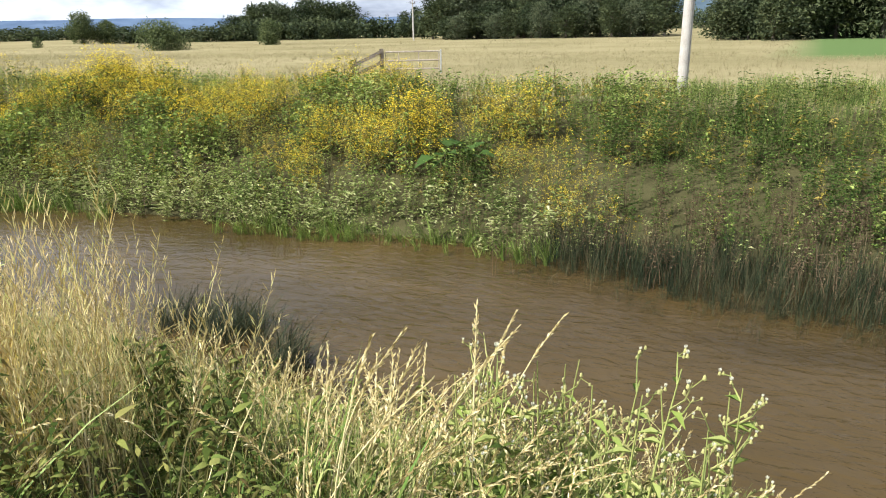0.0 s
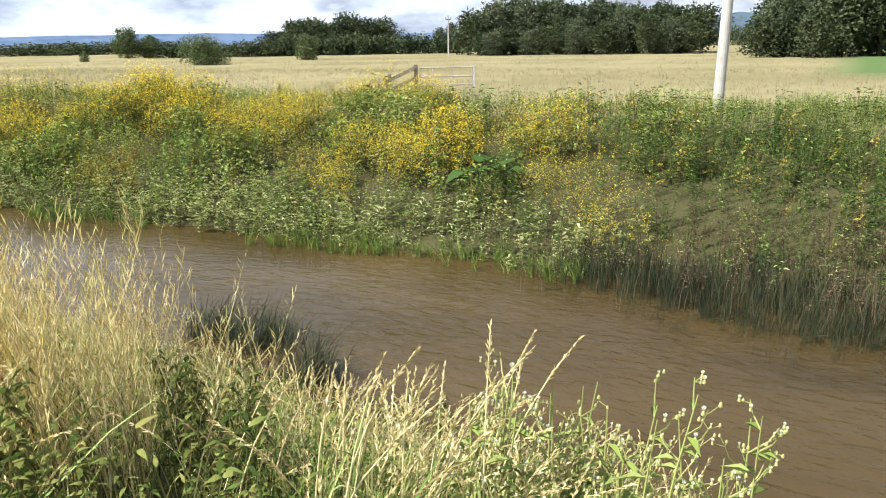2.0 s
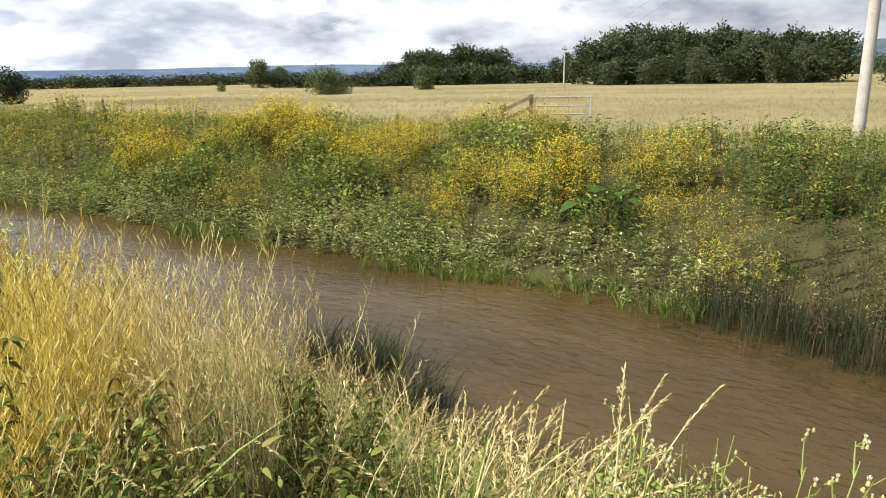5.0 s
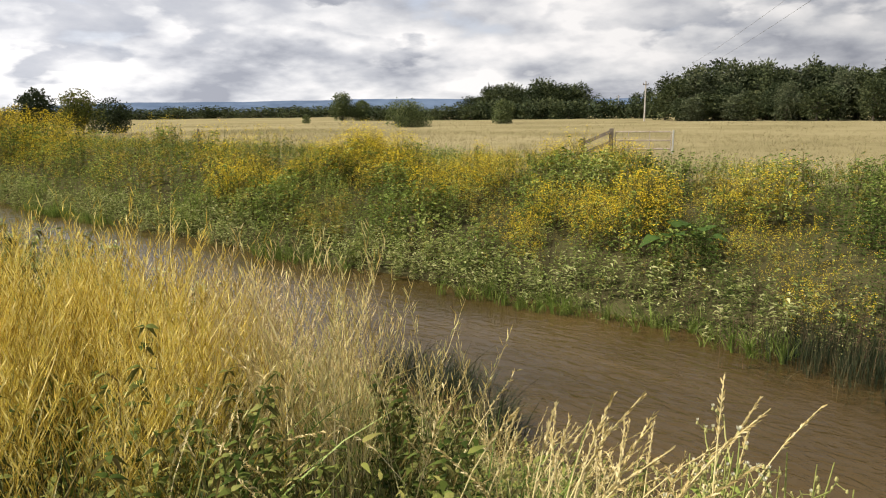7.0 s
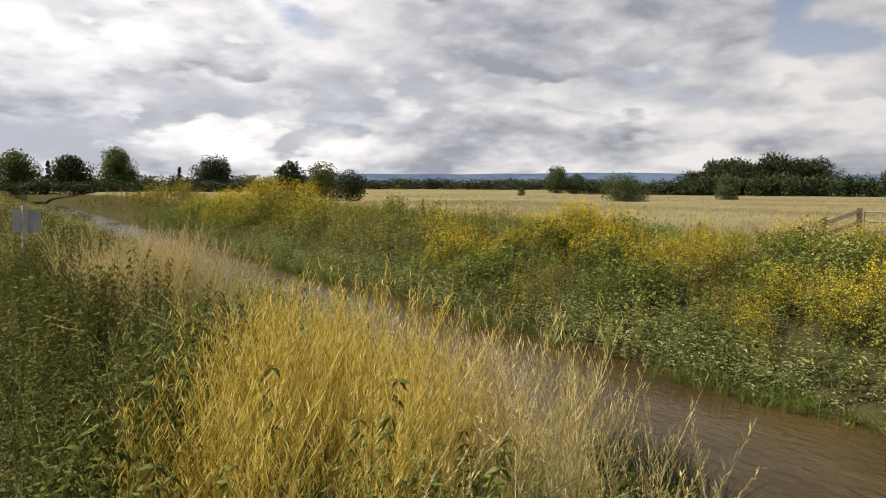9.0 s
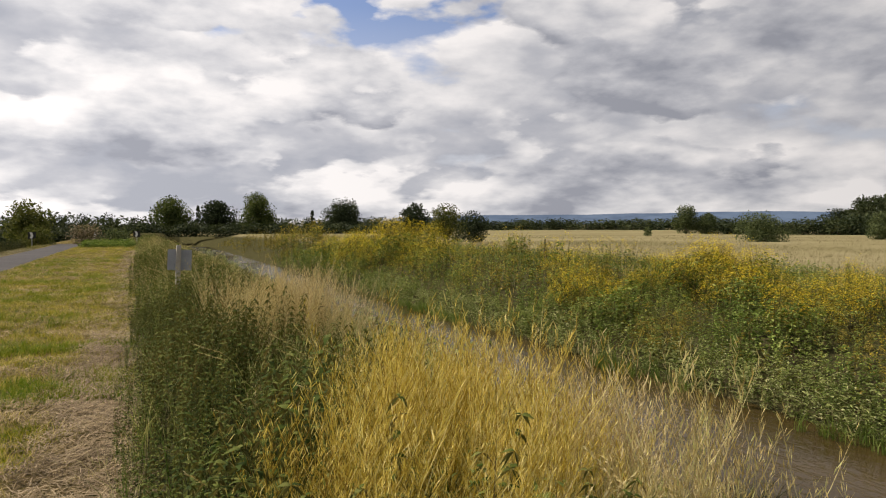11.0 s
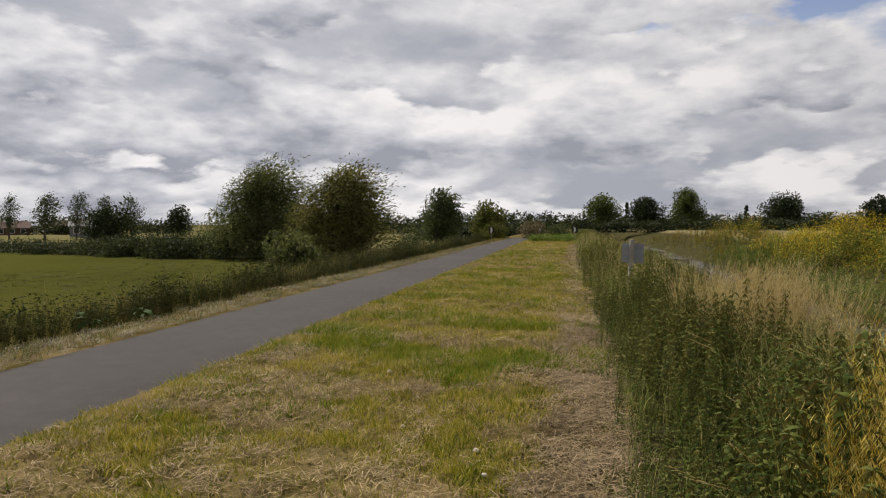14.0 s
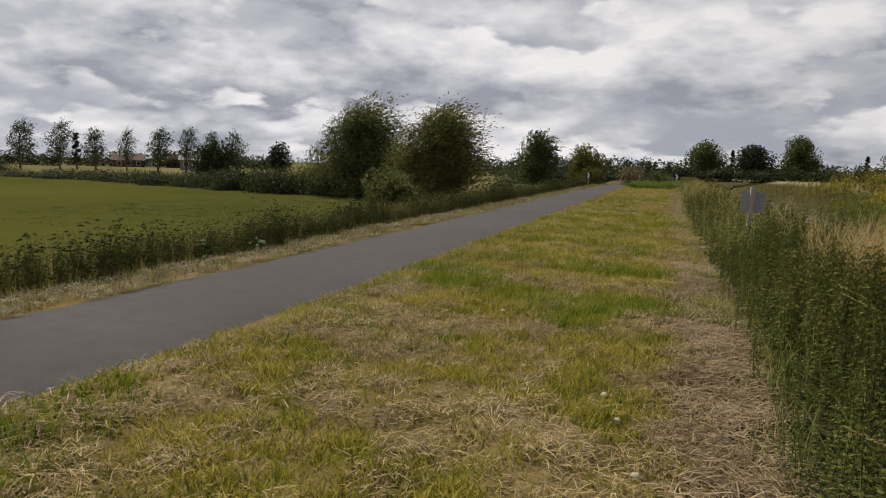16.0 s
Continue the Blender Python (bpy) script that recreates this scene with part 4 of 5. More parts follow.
    scatter("rush_bed", rush, p, tall(0.5, 0.95, len(p), 12) * np.interp(u, [10.2, 11.5], [0.62, 1.0]), [M_RUSH], "dark green rushes standing in the shallow water", "rushes", lean=(-0.06, 0.0), seed=9)
    p, u, y = spread(9.6, 11.6, -8, 3.8, 20, 23, lambda u, y: np.clip((u - 9.5 - 0.4 * np.clip(y - 0.5, 0, 4)) / 0.6, 0, 1))
    p[:, 2] = WATER
    scatter("bent_rushes", [grass(s, 6, 0.012, 0, 0.2, 1.5, 5) for s in range(95, 98)], p, tall(0.3, 0.6, len(p), 13), [M_RUSH], "bent rush blades trailing over the water", "rushes", lean=(-0.5, 0.1), seed=10)


def near_bank():
    in_weeds = lambda u, y: np.where(u > weed_edge(y), 1.0, 0.0)
    nets = [nettle(s, 15) for s in range(100, 105)]
    coarse = [nettle(s, 10, fine=False) for s in range(105, 108)]
    p, u, y = spread(-0.7, 4.6, -2, 12, 66, 31, lambda u, y: in_weeds(u, y) * near_mix(u, y, "nettle"))
    q, u2, y2 = spread(-0.7, 6.8, 12, 90, 5, 32, lambda u, y: in_weeds(u, y) * (0.3 + 0.7 * lumps(u, y, 2.0, 21)))
    scatter("nettle_bed", nets, p, near_height(u, y) * tall(0.7, 1.08, len(u), 21) * (0.77 + 0.35 * lumps(u, y, 0.5, 64)), [M_NETTLE, M_NETTLE_TOP, M_STEM], "dark green nettles on the near bank", "nettles", seed=11)
    scatter("far_nettles", coarse, q, near_height(u2, y2) * tall(0.8, 1.1, len(u2), 22), [M_NETTLE, M_NETTLE_TOP, M_STEM], "nettles farther along the near bank", "nettles", seed=19)
    tufts = [grass(s, 9, 0.011, 0, 0.13, 0.5, 4) for s in range(110, 116)]
    p, u, y = spread(-0.7, 6.6, -8, 12, 34, 33, lambda u, y: in_weeds(u, y) * near_mix(u, y, "grass"))
    q, u2, y2 = spread(-0.7, 6.8, 12, 90, 6, 34, in_weeds)
    scatter("long_grass", tufts, join(p, q), join(near_height(u, y) * tall(0.65, 1.05, len(u), 23), near_height(u2, y2) * tall(0.7, 1.1, len(u2), 24)), [M_GRASS], "long tangled green and straw grass on the near bank", "grass", seed=12)
    heads = [seed_grass(s, 3) for s in range(120, 126)]
    p, u, y = spread(-0.5, 4.4, -7, 12, 19, 35, lambda u, y: in_weeds(u, y) * near_mix(u, y, "straw"))
    q, u2, y2 = spread(-0.6, 4.0, 12, 60, 4, 36, in_weeds)
    scatter("seeding_grass", heads, join(p, q), join(near_height(u, y) * tall(0.8, 1.12, len(u), 25), near_height(u2, y2) * tall(0.9, 1.2, len(u2), 26)), [M_STRAW, M_STRAW], "pale seeding grass stalks on the near bank", "grass", lean=(0.1, 0.0), seed=13)
    p, u, y = spread(1.25, 2.5, 0.45, 2.0, 60, 53, lambda u, y: in_weeds(u, y) * (1 - 0.9 * in_clump(u, y, NETTLES)))
    scatter("bent_grass", [seed_grass(s, 2, head=0.27, blades=4, nod=0.75, grains=44) for s in range(200, 206)], p, near_height(u, y) * tall(0.7, 1.08, len(u), 54), [M_BENT, M_STRAW], "pale bent grass stalks leaning over towards the water", "grass", lean=(0.15, -0.22), seed=41)
    p, u, y = spread(1.0, 5.0, -8, 1.0, 60, 59)
    scatter("short_bank_grass", [grass(s, 11, 0.010, 0, 0.09, 0.04, 3) for s in range(206, 210)], p, tall(0.1, 0.22, len(p), 60), [M_LUSH], "short green grass on the bank above the water", "grass", widths=(0.8, 1.4), seed=42)
    p, u, y = spread(0.7, 2.6, 0.2, 2.7, 34, 65, lambda u, y: in_weeds(u, y) * (0.35 + 0.65 * lumps(u, y, 0.5, 66)))
    scatter("green_grass", [grass(s, 6, 0.015, 0, 0.1, 0.75, 6) for s in range(216, 221)], p, near_height(u, y) * tall(0.7, 1.05, len(u), 67), [M_BLADE], "broad arching green grass blades on the near bank", "grass", lean=(0.05, -0.05), seed=44)
    # thick growth along the strip round the sign
    p, u, y = spread(-0.7, 1.6, 10.5, 34, 17, 68, lambda u, y: in_weeds(u, y) * (0.5 + 0.5 * lumps(u, y, 1.0, 69)))
    scatter("edge_nettles", coarse, p, np.interp(u, [-0.6, 0.0, 0.8], [0.5, 0.76, 0.86]) * tall(0.75, 1.0, len(u), 70), [M_NETTLE, M_NETTLE_TOP, M_STEM], "dark nettles along the edge of the mown strip", "nettles", seed=45)
    low = [leafy(s, 20, 0.085, 0.27, 0, 0.25, 4, 1, 0.3, True) for s in range(126, 130)]
    p, u, y = spread(0.7, 5.6, -2, 9, 38, 40, lambda u, y: in_weeds(u, y) * (0.3 + 0.7 * lumps(u, y, 0.9, 25)) * np.interp(y, [1.2, 2.6], [0.7, 1]))
    scatter("bank_herbs", low, p, near_height(u, y) * tall(0.55, 0.95, len(u), 30), [M_HERBS, M_STEM], "yellowing leafy herbs among the grass of the near bank", "weeds", seed=17)
    gold = [mustard(s, 17, 17, 0, 1, pod=0.046, thin=0.55) for s in range(130, 136)]
    p, u, y = spread(-0.2, 3.5, 1.2, 6.0, 52, 37, lambda u, y: in_clump(u, y, GOLD))
    scatter("golden_mustard", gold, p, tall(0.95, 1.32, len(p), 27) * (0.75 + 0.25 * in_clump(u, y, GOLD)), [M_GOLD, M_GOLD], "golden ripening mustard stalks on the near bank", "weeds", widths=(0.75, 1.05), seed=14)
    p, u, y = spread(-0.2, 6.0, 1.5, 12.0, 36, 38, lambda u, y: in_clump(u, y, TAN))
    scatter("ripe_mustard", gold, p, tall(0.95, 1.25, len(p), 28) * np.interp(u, [2.2, 3.0, 4.5], [1, 0.8, 0.75]), [M_TAN, M_TAN], "tan dry mustard stalks with ripe pods", "weeds", widths=(0.8, 1.15), seed=15)
    p, u, y = spread(0.6, 6.9, 9, 60, 3.4, 55, lambda u, y: (lumps(u, y, 2.5, 31) > 0.5) * np.clip((u - 0.4) / 2, 0.2, 1))
    scatter("dry_weeds", [mustard(s, 7, 6, 0, 1) for s in range(136, 139)], p, tall(0.8, 1.15, len(p), 56) * np.interp(u, [1.0, 2.0], [1, 0.4]), [M_TAN, M_TAN], "dry tan weeds farther along the near bank", "weeds", seed=18)
    p, u, y = spread(4.9, 7.0, 9.5, 70, 9, 74, lambda u, y: 0.2 + 0.8 * lumps(u, y, 1.6, 75))
    p[:, 2] = np.maximum(p[:, 2], WATER - 0.05)
    scatter("near_waterside_weeds", [leafy(s, 26, 0.11, 0.3, 0, 0.3, 4, 1) for s in range(222, 226)], p, tall(0.9, 1.5, len(p), 76), [M_GREY, M_STEM], "grey-green weeds along the near waterline", "weeds", seed=46)
    rush = [grass(s, 9, 0.012, 0, 0.16, 0.7, 5) for s in range(140, 143)]
    p, u, y = spread(5.9, 8.3, 2.8, 8.4, 120, 39, lambda u, y: in_clump(u, y, RUSHES))
    p[:, 2] = np.maximum(p[:, 2], WATER - 0.05)
    scatter("near_rushes", rush, p, tall(0.55, 0.95, len(p), 29), [M_RUSH], "dark rushes standing in the near shallows", "rushes", lean=(0.3, -0.25), seed=16)


NETTLES = [(1.1, 1.5, 0.5), (1.5, 1.75, 0.32), (2.0, 2.2, 0.3)]
GOLD = [(0.75, 2.9, 0.55), (1.3, 3.2, 0.6), (1.0, 3.7, 0.5)]
TAN = [(1.8, 2.75, 0.42), (1.95, 3.3, 0.45), (1.2, 8.0, 0.7), (1.1, 8.9, 0.6), (1.5, 8.8, 0.6)]
RUSHES = [(7.35, 6.6, 0.45), (6.7, 5.4, 0.36), (7.3, 7.5, 0.4)]


def in_clump(u, y, clumps):
    c = np.zeros(np.shape(u))
    for a, b, s in clumps:
        c = np.maximum(c, np.clip(1.6 - 1.2 * np.hypot(u - a, y - b) / s, 0, 1))
    return c


def near_height(u, y):
    """Height of the growth: waist-high along the crest, dying away where the bank is grazed short upstream."""
    edge = np.interp(y, [0, 7, 11], [1.0, 1.0, 0.92]) * np.interp(u, [0, 0.6, 1.6], [1, 1, 0]) + np.interp(u, [0.6, 1.6], [0, 1])
    edge = edge * (1 - np.interp(y, [5, 7, 9.5, 60], [0, 0.32, 0.6, 0.6]) * np.interp(u, [1.2, 2.2, 4.5, 5.5], [0, 1, 1, 0.5]))
    edge = edge * (1 - 0.24 * np.interp(u, [1.75, 2.3], [0, 1]) * np.interp(y, [0.8, 1.6, 8, 10], [0.3, 1, 1, 0]))
    return edge * np.interp(u, [-0.65, -0.3, 0.15, 0.8, 2.5, 4.0, 6.0], [0.25, 0.58, 0.9, 1.0, 1.04, 1.12, 1.1]) * np.interp(y, [-6, -3.4, -2.4, -0.7, 0.1, 1.0, 2.0], [0.8, 0.7, 0.25, 0.33, 0.66, 0.86, 1.0])


def near_mix(u, y, kind):
    clump = np.maximum(in_clump(u, y, GOLD), in_clump(u, y, TAN))
    dark = in_clump(u, y, NETTLES)
    if kind == "straw":
        return np.clip(1.0 - (y - 3.0) / 6, 0.2, 1) * np.interp(y, [1.0, 2.5], [0.5, 1]) * np.clip((u - 0.6) / 0.8, 0.12, 1) * (1 - 0.85 * clump) * (1 - 0.8 * dark)
    if kind == "grass":
        return (0.4 + 0.6 * lumps(u, y, 1.2, 33)) * (1 - 0.8 * clump) * (1 - 0.55 * dark) * np.interp(u, [-0.5, -0.1, 0.3, 0.9], [0.7, 0.3, 0.3, 1.0])
    return (1 - 0.85 * clump) * np.clip(1.25 - 0.95 * (u - 0.3), 0.05, 1) * np.clip(0.4 + 0.25 * y, 0.3, 1) + 0.8 * dark


def lawn():
    short = [grass(s, 13, 0.0095, 0, 0.085, 0.03, 3) for s in range(150, 155)]
    cut = lambda u, y: (u < weed_edge(y) + 0.1)
    turfy = lambda u, y: cut(u, y) * (0.22 + 0.78 * (lumps(u, y, 0.34, 73) > 0.46)) * np.where(np.abs(u - weed_edge(y) + 0.22) < 0.3, 0.06, 1)
    p, u, y = spread(-4.95, 1.0, 1.6, 9, 175, 41, turfy)
    b, ub, yb = spread(-4.95, 1.1, -8, 1.6, 45, 40, cut)
    q, u2, y2 = spread(-4.95, -0.4, 9, 24, 60, 42)
    r, u3, y3 = spread(-4.95, -0.4, 24, 64, 14, 43)
    w = join(tall(0.07, 0.14, len(b), 30), tall(0.06, 0.15, len(p), 31), tall(0.06, 0.14, len(q), 32), tall(0.08, 0.15, len(r), 33))
    scatter("mown_grass", short, join(b, p, q, r), w, [M_LAWN], "patchy mown grass strip, green and straw-coloured", "grass", widths=(0.7, 1.3), lean=(0, 0), seed=21)
    lush = lambda u, y: cut(u, y) * (lumps(u, y, 0.42, 71) > 0.57) * np.clip((lumps(u, y, 1.6, 72) - 0.25) * 2, 0, 1)
    p, u, y = spread(-4.9, 0.6, 1.8, 11, 160, 57, lush)
    q, u2, y2 = spread(-4.9, -0.5, 11, 40, 34, 58, lush)
    scatter("lush_tufts", short, join(p, q), join(tall(0.09, 0.2, len(p), 58), tall(0.1, 0.2, len(q), 59)), [M_LUSH], "lusher green tufts in the mown strip", "grass", widths=(0.8, 1.5), lean=(0.1, 0), seed=29)
    straw = [clippings(s) for s in range(160, 165)]
    keep = lambda u, y: cut(u, y) * (0.10 + 0.9 * (lumps(u, y, 0.34, 73) < 0.44) + 1.2 * (np.abs(u - weed_edge(y) + 0.3) < 0.34) + 0.7 * (np.abs(u + 2.3 + 0.2 * np.sin(y)) < 0.22) + 0.6 * (np.abs(u + 3.5) < 0.2) + 0.6 * (np.abs(u + 4.6) < 0.3))
    p, u, y = spread(-4.95, 0.9, -3, 10, 62, 44, keep)
    q, u2, y2 = spread(-4.95, -0.4, 10, 46, 18, 45, keep)
    scatter("grass_clippings", straw, join(p, q), np.ones(len(p) + len(q)), [M_CLIP], "dry cut grass lying in swathes on the mown strip", "grass", widths=(0.8, 1.5), lean=(0, 0), seed=22, sink=-0.015)
    band = lambda u, y: cut(u, y) * (np.abs(u - weed_edge(y) + 0.2) < 0.34)
    p, u, y = spread(-1.3, 1.0, 1.2, 12, 130, 63, band)
    q, u2, y2 = spread(-1.3, 0.2, 12, 50, 30, 64, band)
    scatter("swept_straw", straw, join(p, q), np.ones(len(p) + len(q)), [M_SWEPT], "pale cut straw raked along the foot of the weeds", "grass", widths=(0.9, 1.7), lean=(0, 0), seed=30, sink=-0.03)
    # verge and rough growth on the other side of the lane
    p, u, y = spread(-8.5, -7.35, 2, 70, 24, 46)
    scatter("verge_grass", short, p, tall(0.07, 0.24, len(p), 34), [M_STRAWY], "trimmed grass verge beside the lane", "grass", widths=(0.8, 1.5), lean=(0, 0), seed=23)
    p, u, y = spread(-8.25, -7.25, 2, 60, 42, 47)
    scatter("verge_clippings", straw, p, np.ones(len(p)), [M_VERGE], "dry clippings on the lane's far verge", "grass", widths=(0.8, 1.5), lean=(0, 0), seed=24, sink=-0.03)
    hedge = [leafy(s, 22, 0.085, 0.5) for s in range(170, 174)]
    p, u, y = spread(-9.9, -8.2, 1, 62, 62, 48, lambda u, y: 0.55 + 0.45 * lumps(u, y, 0.7, 83))
    scatter("ditch_weeds", hedge, p, tall(0.5, 0.9, len(p), 35) * (0.7 + 0.5 * lumps(u, y, 0.8, 84)) * np.interp(u, [-9.9, -9.0, -8.2], [1.35, 1.3, 0.7]), [M_DITCH, M_STEM], "dark weeds along the ditch between lane and field", "weeds", seed=25)
    tufts = [grass(s, 9, 0.014, 0, 0.14, 0.5, 4) for s in range(180, 184)]
    p, u, y = spread(-11.2, -9.0, 3, 62, 18, 49)
    scatter("ditch_grass", tufts, p, tall(0.75, 1.2, len(p), 36), [M_STRAWY], "tall seeding grass along the ditch", "grass", seed=26)
    p, u, y = spread(-30, -10.8, 4, 60, 3, 50)
    scatter("field_grass", short, p, tall(0.05, 0.12, len(p), 37), [M_FIELD], "short green grass of the field beyond the lane", "grass", widths=(1.5, 3), lean=(0, 0), seed=27)
    hay = [grass(s, 9, 0.02, 0, 0.45, 0.5, 3) for s in range(190, 194)]
    p, u, y = spread(24.0, 60, -8, 80, 2.6, 51)
    q, u2, y2 = spread(60, 120, -12, 120, 0.35, 52)
    ok = lambda a: (a[:, 1] > -0.09 * a[:, 0] + 1.5) | (a[:, 0] < 50)
    p, q = p[ok(p)], q[ok(q)]
    scatter("hay_meadow", hay, join(p, q), join(tall(0.22, 0.42, len(p), 38), tall(0.3, 0.55, len(q), 39)), [M_HAY], "pale ripe hay meadow beyond the river", "grass", seed=28)


def clippings(seed):
    s = Sprig(seed)
    for i in range(22):
        a = s.r.gauss(0.8, 1.0)
        p = Vector((s.r.uniform(-.1, .1), s.r.uniform(-.1, .1), s.r.uniform(0, 0.05)))
        d = Vector((math.cos(a), math.sin(a), s.r.uniform(-.12, .2)))
        ln = s.r.uniform(0.04, 0.13)
        s.blade([p, p + d * ln * 0.5 + Vector((0, 0, 0.008)), p + d * ln], 0.0046, 0, Vector((-math.sin(a), math.cos(a), 0.2)))
    return s.arrays()


far_bank()
near_bank()
lawn()

# ---- trees ----
def place_trees():
    g = lambda x, y: float(ground_z(x, min(y, 140)))
    T = lambda *a, **k: make_tree(*a, **k)
    # beside the lane
    T("willow_tree", (-25.6, 46.0, -0.8), 6.4, 7.8, 52000, 0.2, M_WILLOW, "wind-blown grey-green willow by the field ditch", base=0.2, lobes=22, wind=0.75, seed=1, slim=0.27, stems=3, shape="dome", sprays=2600)
    T("willow_tree", (-17.0, 39.4, -0.7), 5.6, 6.5, 44000, 0.185, M_WILLOWTAN, "wind-blown willow leaning over beside the lane", base=0.1, lobes=22, wind=0.95, seed=2, slim=0.27, stems=3, shape="dome", sprays=2400)
    T("willow_bush", (-15.0, 30.0, -0.75), 1.9, 2.9, 4500, 0.24, M_WILLOW, "low rounded willow bush at the field's edge", "bush", base=0.05, lobes=9, seed=3, slim=0.25)
    T("roadside_tree", (-15.5, 60.4, -0.5), 5.3, 4.2, 16000, 0.19, M_TREE, "ragged tree beside the bend of the lane", base=0.4, lobes=14, wind=0.6, seed=4, slim=0.4, stems=2, sprays=600)
    T("roadside_tree", (-13.6, 76.0, -0.2), 3.7, 4.6, 3500, 0.32, M_LIGHTTREE, "rounded yellow-green tree beside the bend of the lane", base=0.3, lobes=11, seed=5)
    T("field_bush", (-64.3, 77.5, -0.9), 4.7, 6.4, 3500, 0.42, M_DARKTREE, "dark bush on the field boundary", "bush", base=0.1, lobes=11, seed=6)
    T("field_tree", (-97, 140, -0.9), 6.6, 6.0, 2200, 0.55, M_DARKTREE, "dark round tree behind the fields", base=0.4, lobes=9, seed=7)
    # tall trees in a row behind the green field
    a = T("row_tree", (-120, 91, -0.6), 9.3, 5.0, 2600, 0.36, M_WILLOWWOOD, "slender poplar in a row behind the field", base=1.6, lobes=14, wind=0.8, seed=8, slim=0.4, sprays=420, group="row of poplars")
    b = T("row_tree", (-116, 96, -0.6), 9.2, 5.2, 2400, 0.36, M_WILLOWWOOD, "slender poplar in a row behind the field", base=1.2, lobes=13, wind=1.0, seed=9, slim=0.4, sprays=400, group="row of poplars")
    T("row_tree", (-122, 105, -0.6), 8.6, 2.6, 1500, 0.34, M_DARKTREE, "narrow dark conifer among the poplars", base=0.4, lobes=10, seed=10, shape="spire", group="row of poplars")
    for k, (x, y, h, w) in enumerate([(-104.7, 94, 7.9, 4.4), (-101.3, 97.8, 7.7, 3.4), (-90.6, 94.3, 7.9, 4.6), (-87.2, 97.4, 7.9, 4.0), (-83.9, 100.2, 7.7, 3.8), (-77.6, 98.9, 7.4, 4.2), (-131, 92, 8.5, 4.4)]):
        src, sh, sw = ((a, 9.3, 5.0), (b, 9.2, 5.2))[k % 2]
        copy_thing(src, Matrix.Translation((x, y, -0.6)) @ Matrix.Rotation(k * 0.7 - 1.0, 4, "Z") @ Matrix.Diagonal((w / sw, w / sw, h / sh, 1)))
    # garden trees beyond the end of the river reach
    T("garden_tree", (-1.9, 200, -0.3), 9.4, 11.3, 8000, 0.55, M_GARDEN, "broad green tree beyond the bend", base=0.1, lobes=15, seed=11)
    T("garden_tree", (9.7, 200, -0.3), 9.1, 10.3, 8000, 0.55, M_DARKTREE, "dark copper-coloured tree beyond the bend", base=0.1, lobes=15, seed=12)
    T("garden_tree", (20.6, 199, -0.3), 11.3, 10.9, 8000, 0.55, M_GARDEN, "tall broad green tree beyond the bend", base=0.1, lobes=15, seed=13)
    T("garden_tree", (44.8, 195.5, -0.3), 9.0, 12.3, 8000, 0.55, M_DARKTREE, "round dark tree beyond the bend", base=0.1, lobes=15, seed=14)
    p = T("cypress_tree", (7.5, 300, -0.3), 12.6, 3.0, 1400, 0.7, M_DARKTREE, "narrow dark cypress beyond the bend", base=0.3, lobes=12, seed=15, shape="spire")
    copy_thing(p, Matrix.Translation((53.6, 295, -0.3)) @ Matrix.Diagonal((1, 1, 0.82, 1)))
    # bushes on the far bank downstream
    T("bank_tree", (23.7, 71.6, -0.5), 4.7, 3.6, 6000, 0.22, M_DARKTREE, "ragged dark thorn tree on the far bank", base=0.4, lobes=13, seed=16, stems=2, wind=0.2, sprays=300)
    T("bank_tree", (28.3, 73.0, -0.5), 4.1, 4.4, 5000, 0.23, M_LIGHTTREE, "yellow-green thorn bush on the far bank", base=0.4, lobes=11, seed=17, stems=2)
    T("bank_tree", (34.1, 78.2, -0.5), 3.7, 4.4, 4500, 0.24, M_DARKTREE, "dark green thorn bush on the far bank", base=0.2, lobes=11, seed=18)
    # the far meadow
    T("meadow_tree", (123.9, 144.6, -1.0), 7.3, 7.0, 5500, 0.4, M_TREE, "round-topped tree standing in the meadow", base=0.5, lobes=12, seed=19)
    T("meadow_tree", (128.0, 141, -1.0), 5.3, 5.8, 4000, 0.4, M_TREE, "low round tree standing in the meadow", base=0.3, lobes=10, seed=20)
    T("meadow_bush", (71.9, 70.0, -0.8), 3.3, 6.6, 6500, 0.26, M_TREE, "wide thorn bush in the hay meadow", "bush", base=0.1, lobes=13, seed=21)
    T("meadow_bush", (100.8, 74.4, -0.9), 4.2, 4.0, 4500, 0.27, M_TREE, "rounded bush in the hay meadow", "bush", base=0.1, lobes=10, seed=22)
    T("meadow_bush", (91.9, 118.9, -0.9), 2.1, 1.9, 700, 0.26, M_TREE, "small lone bush in the hay meadow", "bush", base=0.1, lobes=7, seed=23)
    # woods
    kinds = []
    for k, mat in enumerate((M_WOOD, M_DARKTREE, M_WILLOWWOOD, M_WOOD)):
        o = T("wood_tree", (165 + 7 * k, 52 + 2 * k, -1.0), 12.0, 9.0, 3200, 0.6, mat, ("dark green", "deep green", "silvery grey-green", "green")[k] + " tree at the edge of the wood", base=0.5, lobes=17, seed=30 + k, wind=0.15, sprays=460, group="trees of the wood")
        kinds.append((o, 12.0, 9.0))
    rnd = random.Random(9)
    spots = []

